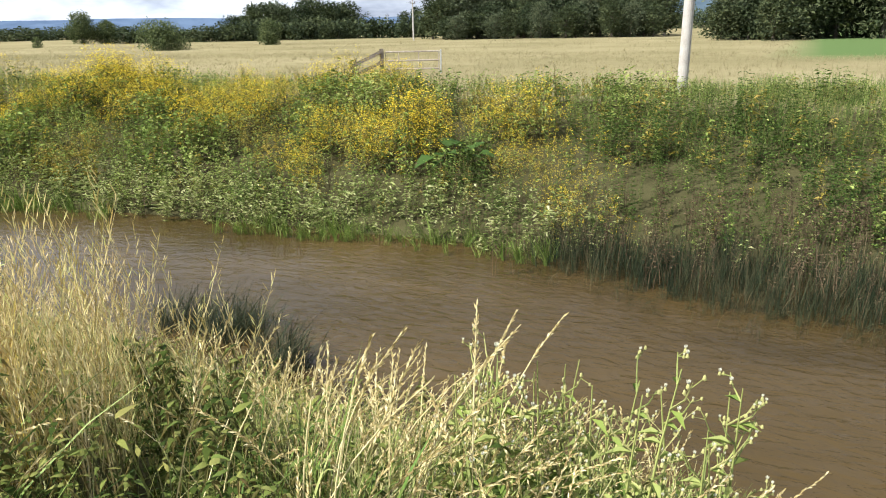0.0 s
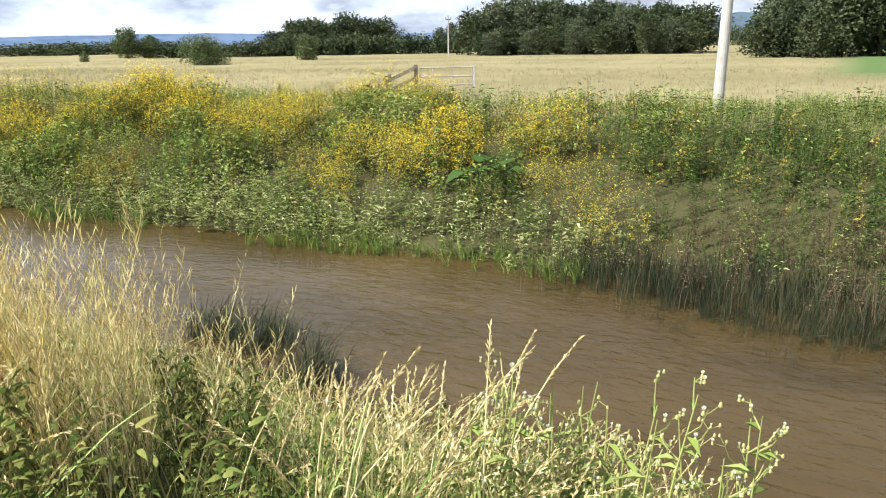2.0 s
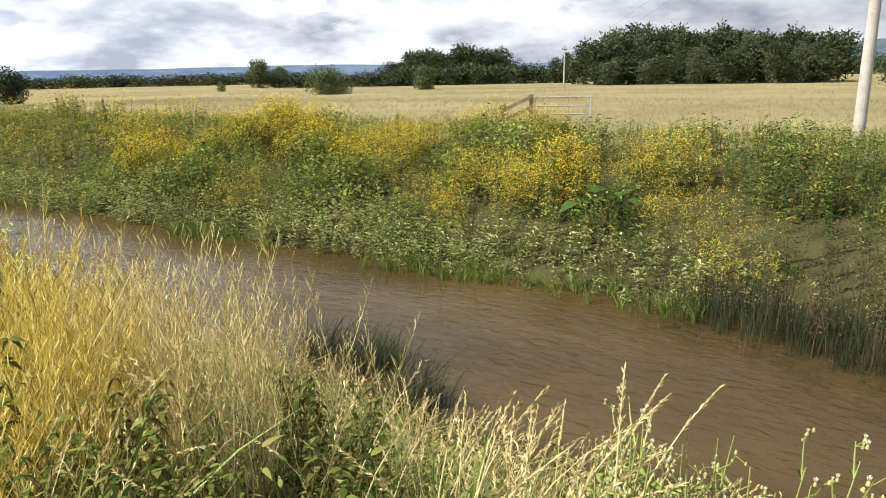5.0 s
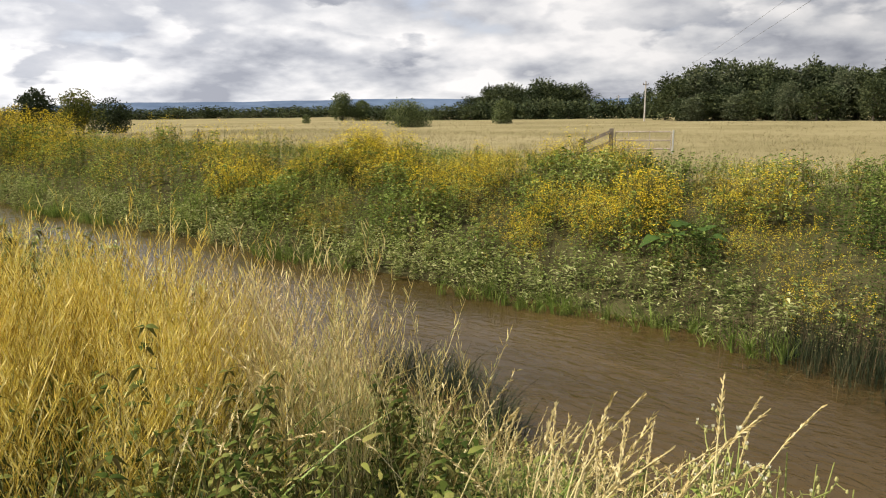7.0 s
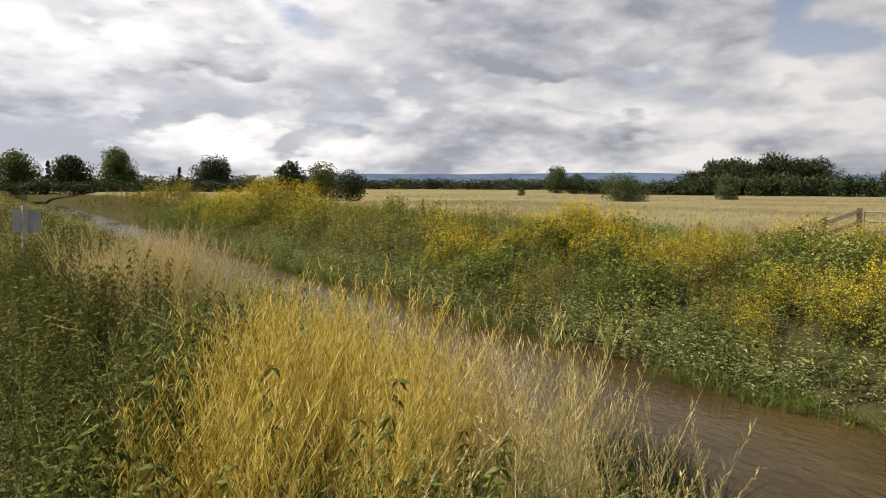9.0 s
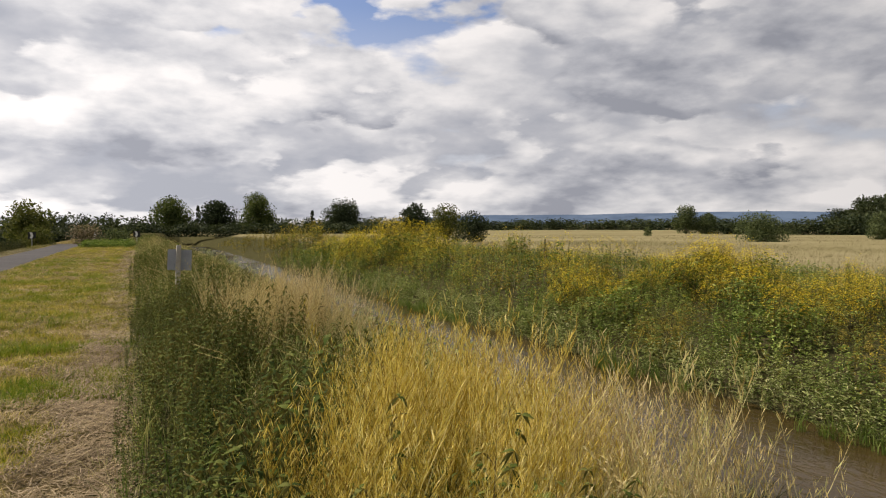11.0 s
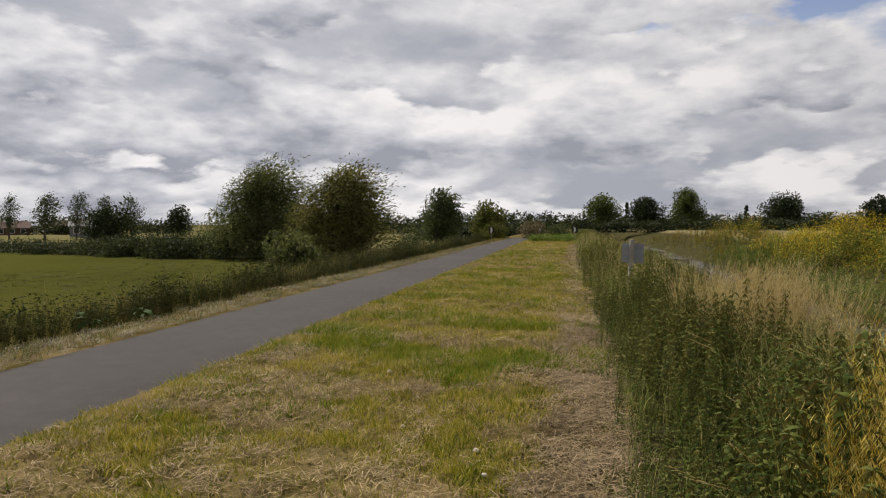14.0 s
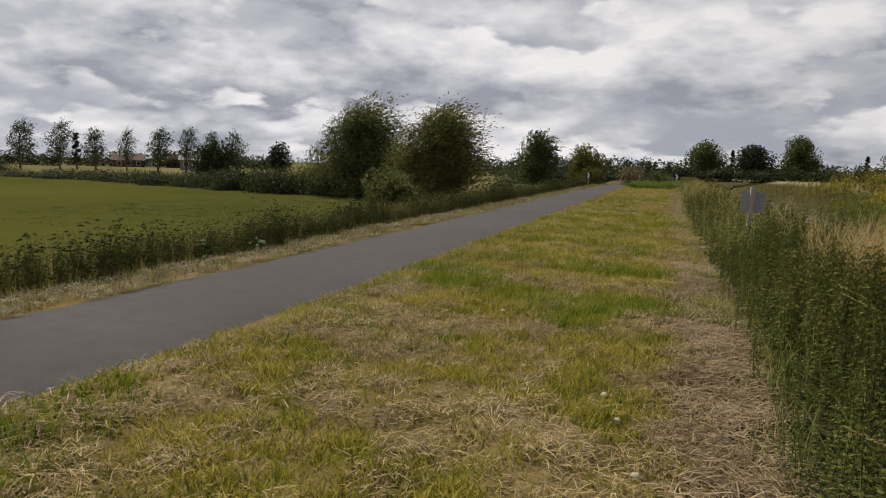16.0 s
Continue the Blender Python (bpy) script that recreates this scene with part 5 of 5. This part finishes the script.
    def belt(az0, az1, d0, d1, hs, n, w0=7.5, w1=11):
        for i in range(n):
            az = radians(az0 + (az1 - az0) * (i + rnd.uniform(0.2, 0.8)) / n)
            d = rnd.uniform(d0, d1)
            s = (i + 0.5) / n * (len(hs) - 1)
            j = min(int(s), len(hs) - 2)
            h = hs[j] + (hs[j + 1] - hs[j]) * (s - j)
            spots.append((d * math.sin(az), d * math.cos(az), -1.0, h * rnd.uniform(0.8, 1.12), rnd.uniform(w0, w1)))
    belt(50.3, 60.2, 205, 225, [3, 9, 11, 10.5, 11.5, 10.5, 10], 16)
    belt(64, 66.5, 190, 210, [7, 8], 3, 5, 7)
    belt(66.3, 84.5, 150, 170, [9, 11, 12.5, 11.5, 12.5, 11, 10, 10.5, 10, 9.5], 30)
    belt(67, 84, 140, 150, [5, 7, 6, 8, 7, 9, 8, 7], 20, 5, 8)
    belt(88.5, 104, 105, 122, [8, 11, 13, 14, 13, 14], 22)
    belt(88.0, 92, 98, 106, [4.5, 7, 8], 5, 5, 7)
    wood("trees of the wood", kinds, spots, "wood_tree")
    # low hedges and distant tree lines
    hk = []
    for k, mat in enumerate((M_DARKTREE, M_WOOD)):
        o = T("hedge_bush", (150 + 5 * k, 112, -1.0), 4.0, 6.0, 520, 0.65, mat, "dark hedge bush along the meadow's far side", "bush", base=0.05, lobes=9, seed=50 + k, group="hedgerow")
        hk.append((o, 4.0, 6.0))
    spots.clear()
    belt(43, 66, 186, 196, [3.0, 3.2, 4.4, 4.6, 4.2, 4.0], 44, 6, 8)
    belt(20, 44, 330, 360, [4.2, 4.0, 4.6, 4.2, 4.4, 4.2], 40, 10, 18)
    belt(-2, 22, 320, 350, [5.5, 5, 6, 5.2, 4.5], 34, 9, 14)
    belt(-30, -2, 170, 190, [5, 5, 4.5, 5, 4.5], 34, 5, 9)
    belt(-60, -34, 200, 225, [4.0, 3.4, 4, 3.8], 26, 6, 10)
    belt(83, 90, 300, 330, [6, 7], 8, 9, 12)
    belt(-4, 20, 186, 194, [2.4, 3.2, 2.6, 3.0, 2.4], 26, 6, 9)
    belt(-16, -4, 100, 108, [2.0, 2.6, 2.2], 12, 4, 6)
    wood("hedgerow", hk, spots, "hedge_bush", 5)
    # overgrown boundary between the green field and the stubble behind it
    low = T("field_hedge", (-84, 60.0, -0.95), 1.2, 4.5, 2600, 0.22, M_WOOD, "low bramble hedge on the field boundary", "hedge", base=0.02, lobes=10, seed=60, group="field boundary hedge")
    for k in range(20):
        x = -80 + 2.9 * k + rnd.uniform(-1, 1)
        tallness = 0.35 + 0.8 * (k / 19) ** 2 + rnd.uniform(0, 0.25)
        copy_thing(low, pose(x, 37.9 - 0.25 * x + rnd.uniform(0, 2.5), -0.95, 0, 0, rnd.uniform(0, 360)) @ Matrix.Diagonal((1, 1, tallness, 1)))


place_trees()


def lane_end():
    """Growth round the bend at the end of the mown strip."""
    for k, (x, y, h, w, mat, label) in enumerate([(-8.6, 73.5, 1.5, 3.4, M_BRAMBLE, "tangled dry bramble heap at the bend of the lane"), (-5.6, 75.0, 1.2, 3.4, M_TREE, "low green bramble at the bend of the lane"),
                                                 (-12.0, 71.5, 1.7, 3.0, M_LIGHTTREE, "leafy bush behind the chevron signs"), (-19.5, 66.0, 2.0, 4.5, M_TREE, "dark bush beside the lane"), (-22.0, 55.0, 2.2, 4.0, M_TREE, "dark bush in the field ditch"),
                                                 (-30.0, 49.0, 2.6, 5.0, M_TREE, "dark bush beneath the willow"), (-36.0, 56.0, 2.0, 5.0, M_TREE, "bramble bush at the field corner")]):
        make_tree("lane_bush", (x, y, float(ground_z(x, y)) - 0.05), h, w, 1500, 0.22, mat, label, "bush", base=0.05, lobes=9, seed=70 + k)
    p, u, y = spread(-4.6, -0.6, 60, 68, 9, 61)
    scatter("dock_patch", [leafy(s, 12, 0.3, 0.5, 0, 0.3, 3, 0) for s in range(3)], p, tall(0.4, 0.7, len(p), 62), [M_SEDGE], "bright green dock leaves at the end of the mown strip", "weeds", seed=33)


M_BRAMBLE = leaf_material("dry_bramble", [(0.10, 0.085, 0.05), (0.20, 0.155, 0.10), (0.30, 0.24, 0.17)], patch=0.4)
lane_end()

# ---- built things ----
def field_gate():
    """Steel tube gate between timber posts, with a slanting rail beside it."""
    a, b = Vector((31.3, 16.4, 0)), Vector((32.4, 14.05, 0))
    z0 = -0.57
    along = (b - a).normalized()
    ob = empty("field_gate", (a.x, a.y, z0), "grey tubular steel field gate in the hay meadow", "gate")
    wide = (b - a).length
    inv = Matrix.Rotation(math.atan2(along.y, along.x), 4, "Z")
    def bar(name, p, q, r):
        part(name, tube([inv @ Vector(p), inv @ Vector(q)], [r, r], 8), M_GATE, ob)
    for z in (0.3, 0.7, 1.12):
        bar("rail", (0, 0, z), (wide, 0, z), 0.034)
    for x in (0.0, wide * 0.24, wide * 0.62, wide):
        bar("upright", (x, 0, 0.14), (x, 0, 1.12), 0.022)
    def post(at, h, label):
        t = empty("gate_post", (at.x, at.y, z0), label, "post", "gate posts")
        part("shaft", box((0.2, 0.2, h + 0.3), (0, 0, h / 2 - 0.15), (0, 0, 24), 0.012), M_OLDWOOD, t)
        return t
    post(a - along * 0.2, 1.28, "weathered square timber gate post")
    slim = empty("gate_post", (b.x + along.x * 0.1, b.y + along.y * 0.1, z0), "slim steel gate post", "post", "gate posts")
    part("shaft", tube([(0, 0, -0.3), (0, 0, 1.2)], [0.045, 0.045], 8), M_STEEL, slim)
    f = empty("rail_fence", (30.9, 17.0, z0), "weathered timber rail sloping down from the gate post", "fence")
    for s in (0.0, 0.5):
        part("rail", tube([(0.22, -0.4, 1.12 - s), (-0.45, 0.95, 0.45 - s)], [0.11, 0.11], 4), M_OLDWOOD, f)
    part("post", box((0.13, 0.13, 1.1), (-0.35, 0.7, 0.3), (0, 0, 24), 0.01), M_OLDWOOD, f)


def near_pole():
    ob = empty("utility_pole", (24.2, 2.0, -0.6), "pale weathered timber utility pole on the far bank", "utility pole")
    part("shaft", tube([(0, 0, -0.5), (0.02, 0, 3), (0.05, 0.0, 9)], [0.17, 0.16, 0.12], 16), M_POLE, ob)
    part("cross_arm", box((0.1, 1.6, 0.11), (0.05, 0, 8.7), (0, 0, 20), 0.01), M_OLDWOOD, ob)


def line_pole(at, h, label):
    ob = empty("line_pole", at, label, "utility pole", "power line poles")
    turn = 62
    part("shaft", tube([(0, 0, -0.3), (0, 0, h)], [0.17, 0.12], 10), M_POLE, ob)
    part("cross_arm", box((2.6, 0.12, 0.14), (0, 0, h - 0.45), (0, 0, -turn + 65), 0.01), M_OLDWOOD, ob)
    d = Vector((math.cos(radians(65 - turn)), math.sin(radians(65 - turn)), 0))
    for k in (-1.2, 0, 1.2):
        p = d * k + Vector((0, 0, h - 0.38 if k else h))
        part("insulator", tube([p, p + Vector((0, 0, 0.12)), p + Vector((0, 0, 0.3))], [0.05, 0.09, 0.05], 8), M_INSUL, ob)
    return ob


def sign_post():
    ob = empty("sign", (-0.1, 15.15, -0.13), "grey flat sign seen from behind on a leaning timber post", "sign")
    part("post", box((0.09, 0.09, 1.75), (0.0, 0.0, 0.55), (0, 2.5, 8), 0.006), M_POLE, ob)
    part("panel", box((0.46, 0.012, 0.42), (0.05, 0.055, 1.13), (0, 2.5, 8), 0.004), M_PANEL, ob)


def chevron(at, turn, label):
    ob = empty("chevron_sign", pose(*at, 0, 0, turn), label, "road sign", "bend chevrons")
    part("post", tube([(0, 0, -0.3), (0, 0, 1.0)], [0.03, 0.03], 8), M_STEEL, ob)
    board = part("board", box((0.62, 0.02, 0.62), (0, -0.045, 1.0), (0, 0, 0), 0.004), M_BLACK, ob)
    bm = bmesh.new()
    for m in (1, -1):
        v = [bm.verts.new(p) for p in ((0.12, -0.0585, 1.0), (-0.08, -0.0585, 1.0), (0.02 - 0.2, -0.0585, 1.0 + 0.27 * m), (0.02, -0.0585, 1.0 + 0.27 * m))]
        bm.faces.new(v)
    part("arrow", bm, M_WHITE, ob, "white chevron")


def stones():
    rnd = random.Random(4)
    for k, (x, y, s) in enumerate([(-1.16, 3.68, 0.035), (-2.9, 7.2, 0.03), (-1.5, 4.9, 0.025), (-1.35, 4.4, 0.02), (-2.2, 5.4, 0.02), (-1.0, 4.15, 0.02)]):
        ob = empty("stone", (x, y, float(ground_z(x, y))), "small pale stone lying on the mown grass", "stone", "stones on the grass")
        bm = bmesh.new()
        bmesh.ops.create_icosphere(bm, subdivisions=2, radius=s)
        for v in bm.verts:
            v.co = v.co * (1 + 0.35 * noise.noise(v.co * 40 + Vector((k, 0, 0)))) * 1.0
            v.co.z = v.co.z * 0.6 + s * 0.9
        part("stone_body", bm, M_STONE, ob)


def farm_house(at, size, turn, label, walls, roofing):
    w, d, h, rise = size
    ob = empty("farm_house", pose(*at, 0, 0, turn), label, "house")
    part("wall", box((w, d, h), (0, 0, h / 2)), walls, ob)
    bm = bmesh.new()
    vs = [bm.verts.new(p) for p in ((-w / 2 - .3, -d / 2 - .3, h), (w / 2 + .3, -d / 2 - .3, h), (w / 2 + .3, d / 2 + .3, h), (-w / 2 - .3, d / 2 + .3, h), (-w / 2 - .3, 0, h + rise), (w / 2 + .3, 0, h + rise))]
    for f in ((0, 1, 5, 4), (2, 3, 4, 5), (0, 4, 3), (1, 2, 5), (0, 3, 2, 1)):
        bm.faces.new([vs[i] for i in f])
    part("roof", bm, roofing, ob)
    for k in (-0.3, 0.0, 0.3):
        win = part("window", box((1.1, 0.1, 1.2), (k * w, -d / 2 - 0.03, h * 0.6)), M_WHITE, ob)
        part("pane", box((0.9, 0.04, 1.0), (k * w, -d / 2 - 0.09, h * 0.6)), M_GLASS, win)
    return ob


def wires():
    for k in (-0.6, 0.6):
        a, b = Vector((24.25, 2.0 + k, 8.2)), Vector((131.5 - k, 61.7 + 2 * k, 6.3))
        pts = [a.lerp(b, t / 24) - Vector((0, 0, 4 * 1.6 * (t / 24) * (1 - t / 24))) for t in range(25)]
        ob = part("power_wire", tube(pts, [0.008] * 25, 4), M_WIRE)
        tagged(ob, "thin overhead power wire sagging between the poles", "wire", "power wires")


STAKE = (20.5, 36.6)


def stake():
    x, y = STAKE
    ob = empty("fence_stake", (x, y, float(ground_z(x, y))), "short weathered fence stake on the far bank", "post")
    part("shaft", tube([(0, 0, -0.2), (0.02, 0, 0.7), (0.05, 0.01, 1.35)], [0.07, 0.068, 0.06], 7), M_OLDWOOD, ob)
    part("strut", tube([(0.35, 0.1, -0.2), (0.06, 0.02, 1.1)], [0.05, 0.045], 6), M_OLDWOOD, ob)


def built():
    field_gate()
    near_pole()
    line_pole((131.5, 61.7, -1.0), 7.6, "slim power line pole with a cross arm at the wood's edge")
    line_pole((231.7, 118.7, -1.0), 7.0, "distant power line pole behind the hedge")
    sign_post()
    chevron((-12.2, 70.0, -0.1), 20, "black and white chevron sign at the bend")
    chevron((-7.8, 76.0, -0.1), 5, "black and white chevron sign at the bend")
    chevron((-3.9, 74.0, -0.1), -5, "black and white chevron sign at the bend")
    stones()
    wires()
    stake()
    farm_house((-150, 146, -1.0), (8, 6, 2.0, 1.7), 45, "red brick farmhouse behind the poplars", M_BRICK, M_TILE)
    farm_house((-139, 154, -1.0), (8, 6, 2.2, 1.8), 45, "red-roofed farm building behind the poplars", M_BRICK, M_TILE)
    farm_house((-103, 118, -0.7), (6, 5, 2.1, 1.0), 40, "low grey-roofed shed behind the poplars", M_SLATE, M_SLATE)


built()

# ---- single plants in front ----
def bud_mesh():
    bm = bmesh.new()
    bmesh.ops.create_icosphere(bm, subdivisions=1, radius=0.0062)
    for v in bm.verts:
        v.co.z *= 1.45
        if v.co.z > 0.004:
            v.co.x *= 0.7
            v.co.y *= 0.7
    me = bpy.data.meshes.new("bud")
    bm.to_mesh(me)
    bm.free()
    me.materials.append(M_BUDGREEN)
    return me


def tuft_mesh():
    s = Sprig(3)
    for k in range(14):
        a = k * 2.4
        s.leaf((0, 0, 0), (math.cos(a) * 0.45, math.sin(a) * 0.45, 1), 0.014, 0.004, 0, 0, a)
    v, f, m = s.arrays()
    return mesh_of("fluff", v, f, [M_BUD])


def ox_tongue(at, h, seed, bud, fluff):
    """A bristly branching weed with green buds, some of them gone to white fluff."""
    rnd = random.Random(seed)
    ob = empty("ox_tongue_plant", at, "bristly ox-tongue weed with green buds and white seed fluff", "plant", "ox-tongue plants")
    stem, leaves = bmesh.new(), Sprig(seed)
    lean = Vector((rnd.uniform(-0.05, 0.12), rnd.uniform(-0.1, 0.1), 0))
    spine = lambda t: Vector((0, 0, h * t)) + lean * t * t * h
    tube([spine(i / 4) for i in range(5)], [0.006, 0.0055, 0.005, 0.004, 0.002], 5, stem)
    for i in range(rnd.randint(7, 9)):
        t = 0.3 + 0.65 * i / 8
        a = i * 2.4 + rnd.uniform(-0.5, 0.5)
        ln = rnd.uniform(0.12, 0.26) * (1.2 - 0.6 * t)
        p0 = spine(t)
        p2 = p0 + Vector((math.cos(a) * 0.6, math.sin(a) * 0.6, 0.85)) * ln
        p1 = p0.lerp(p2, 0.5) + Vector((math.cos(a), math.sin(a), 0)) * ln * 0.12
        tube([p0, p1, p2], [0.0035, 0.003, 0.0015], 4, stem)
        leaves.leaf(p0, (math.cos(a), math.sin(a), 0.15), rnd.uniform(0.06, 0.12), 0.028, 0, 0.3)
        for k in range(rnd.randint(2, 4)):
            q = p2 + Vector((rnd.uniform(-.035, .035), rnd.uniform(-.035, .035), rnd.uniform(-.03, .02)))
            tube([p1.lerp(p2, 0.7), q], [0.0018, 0.0012], 3, stem)
            b = new("bud", bud)
            b.parent, b.location = ob, q
            b.scale = [rnd.uniform(0.8, 1.3)] * 3
            if rnd.random() < 0.4:
                w = new("fluff", fluff)
                w.parent, w.location = b, (0, 0, 0.006)
                w.scale = [rnd.uniform(0.7, 1.2)] * 3
    for k in range(9):
        a, t = rnd.uniform(0, 6.3), rnd.uniform(0.03, 0.6)
        leaves.leaf(spine(t), (math.cos(a), math.sin(a), rnd.uniform(0, 0.5)), rnd.uniform(0.1, 0.18), 0.035, 0, 0.35, rnd.uniform(-.4, .4))
    part("stem", stem, M_BUDGREEN, ob)
    v, f, m = leaves.arrays()
    lf = new("leaves", mesh_of("leaves", v, f, [M_HERB]))
    lf.parent = ob


def grass_stalk(at, h, az, bow, seed, head=0.17):
    """One tall grass stalk with a nodding pale seed head."""
    rnd = random.Random(seed)
    ob = empty("grass_stalk", at, "tall dry grass stalk with a nodding pale seed head", "plant", "tall grass stalks")
    pts = arc((0, 0, 0), az, bow, h, 9, 1.8)
    part("stem", tube(pts, [0.0028] * 6 + [0.0024, 0.0018, 0.0012], 5), M_STRAWSTEM, ob)
    s = Sprig(seed)
    for k in range(46):
        t = 1 - head / h * rnd.random() ** 0.8
        j = min(int(t * 8), 7)
        q = pts[j].lerp(pts[j + 1], t * 8 - j)
        d = (pts[j + 1] - pts[j]).normalized() + Vector((rnd.uniform(-.35, .35), rnd.uniform(-.35, .35), rnd.uniform(-.35, .2)))
        s.leaf(q, d, rnd.uniform(0.018, 0.034), 0.006, 0, 0.1, rnd.uniform(0, 3))
    v, f, m = s.arrays()
    hd = new("seed_head", mesh_of("seed_head", v, f, [M_STRAW]))
    hd.parent = ob
    for k in range(3):
        s = Sprig(seed * 7 + k)
        z = h * rnd.uniform(0.1, 0.5)
        s.blade(arc((0, 0, z), rnd.uniform(0, 6.3), rnd.uniform(0.1, 0.25), rnd.uniform(0.15, 0.3), 5), 0.008, 0)
        v, f, m = s.arrays()
        bl = new("blade", mesh_of("blade", v, f, [M_GRASS]))
        bl.parent = ob


M_BUDGREEN = leaf_material("bud_green", [(0.14, 0.17, 0.05), (0.24, 0.26, 0.08), (0.34, 0.32, 0.13)], through_light=0.0, patch=0.3)
M_HERB = leaf_material("ox_tongue_leaf", [(0.10, 0.15, 0.03), (0.18, 0.23, 0.05), (0.26, 0.29, 0.09)], patch=0.3)
M_STRAWSTEM = leaf_material("straw_stem", [(0.40, 0.34, 0.15), (0.52, 0.44, 0.22), (0.60, 0.52, 0.30)], through_light=0.0, patch=0.3)


def mustard_plant(x, y, h, seed):
    """A single tall mustard plant, ripe, with large upright pods."""
    ob = empty("mustard_plant", (x, y, float(ground_z(x, y)) - 0.02), "tall ripe mustard plant with golden tan pods", "plant", "tall mustard plants")
    v, f, m = mustard(seed, 20, 16, 0, 1, pod=0.046, thin=0.55)
    v = v * np.array([0.95, 0.95, h], np.float32)
    for k, (name, mat) in enumerate((("stem", M_STRAWSTEM), ("seed_head", M_POD))):
        g = f[m == k]
        used, back = np.unique(g, return_inverse=True)
        o = new(name, mesh_of(name, v[used], back.reshape(-1, 3), [mat]))
        o.parent = ob
        if k:
            tagged(o, kind="stuff")


M_POD = leaf_material("mustard_pod", [(0.34, 0.25, 0.08), (0.52, 0.41, 0.16), (0.66, 0.55, 0.27), (0.62, 0.60, 0.26)], patch=0.3)


def near_plants():
    for k, (x, y, h) in enumerate([(1.62, 2.3, 1.34), (1.75, 2.32, 1.4), (1.87, 2.45, 1.42), (1.5, 2.38, 1.3), (1.97, 2.32, 1.3), (2.08, 2.2, 1.15), (2.22, 2.08, 1.05)]):
        mustard_plant(x, y, h, 300 + k)
    rnd = random.Random(12)
    bud, fluff = bud_mesh(), tuft_mesh()
    for k in range(34):
        az = radians(rnd.uniform(67, 93))
        d = rnd.uniform(1.85, 2.6)
        x, y = 0.25 + d * math.sin(az), 0.35 + d * math.cos(az)
        g = float(ground_z(x, y))
        ox_tongue((x, y, g), 1.72 - d * math.tan(radians(rnd.uniform(27.5, 32))) - g, 40 + k, bud, fluff)
    for k in range(26):
        az = radians(rnd.uniform(44, 72))
        d = rnd.uniform(1.5, 2.5)
        x, y = 0.25 + d * math.sin(az), 0.35 + d * math.cos(az)
        g = float(ground_z(x, y))
        top = 1.72 - d * math.tan(radians(rnd.uniform(24, 30)))
        grass_stalk((x, y, g), max(0.5, top - g) * 1.06, rnd.uniform(-1.4, 0.5), rnd.uniform(0.12, 0.42), 80 + k)


near_plants()


def burdock(at, size, seed):
    """A low plant with a rosette of very large leaves."""
    rnd = random.Random(seed)
    ob = empty("burdock_plant", at, "burdock with large broad green leaves", "plant", "burdock plants")
    for k in range(9):
        a = k * 2.4 + rnd.uniform(-0.3, 0.3)
        ln = size * rnd.uniform(0.6, 1.1)
        rise = rnd.uniform(0.2, 0.9)
        s = Sprig(seed * 20 + k)
        root = Vector((0, 0, 0))
        knee = Vector((math.cos(a) * ln * 0.35, math.sin(a) * ln * 0.35, ln * (0.5 + 0.6 * rise)))
        s.blade([root, knee * 0.6 + Vector((0, 0, 0.05)), knee], 0.02, 0)
        s.broad(knee, (math.cos(a), math.sin(a), rise - 0.3), ln * 0.8, ln * 0.6, 0, 0.3, rnd.uniform(-.3, .3))
        v, f, m = s.arrays()
        lf = new("leaf", mesh_of("leaf", v, f, [M_BURDOCK]))
        lf.parent = ob


M_BURDOCK = leaf_material("burdock_leaf", [(0.03, 0.058, 0.014), (0.05, 0.09, 0.02), (0.075, 0.12, 0.03)], patch=0.3)
for k, (u, y, s) in enumerate([(15.2, 6.6, 0.75), (15.6, 6.1, 0.6), (-8.35, 9.3, 0.3), (-8.4, 10.6, 0.26), (16.5, 10.8, 0.5)]):
    x = u + float(bend(y))
    z = float(ground_z(x, y))
    burdock((x, y, z + (0.05 if u > 0 else 0.0)), s, 5 + k)
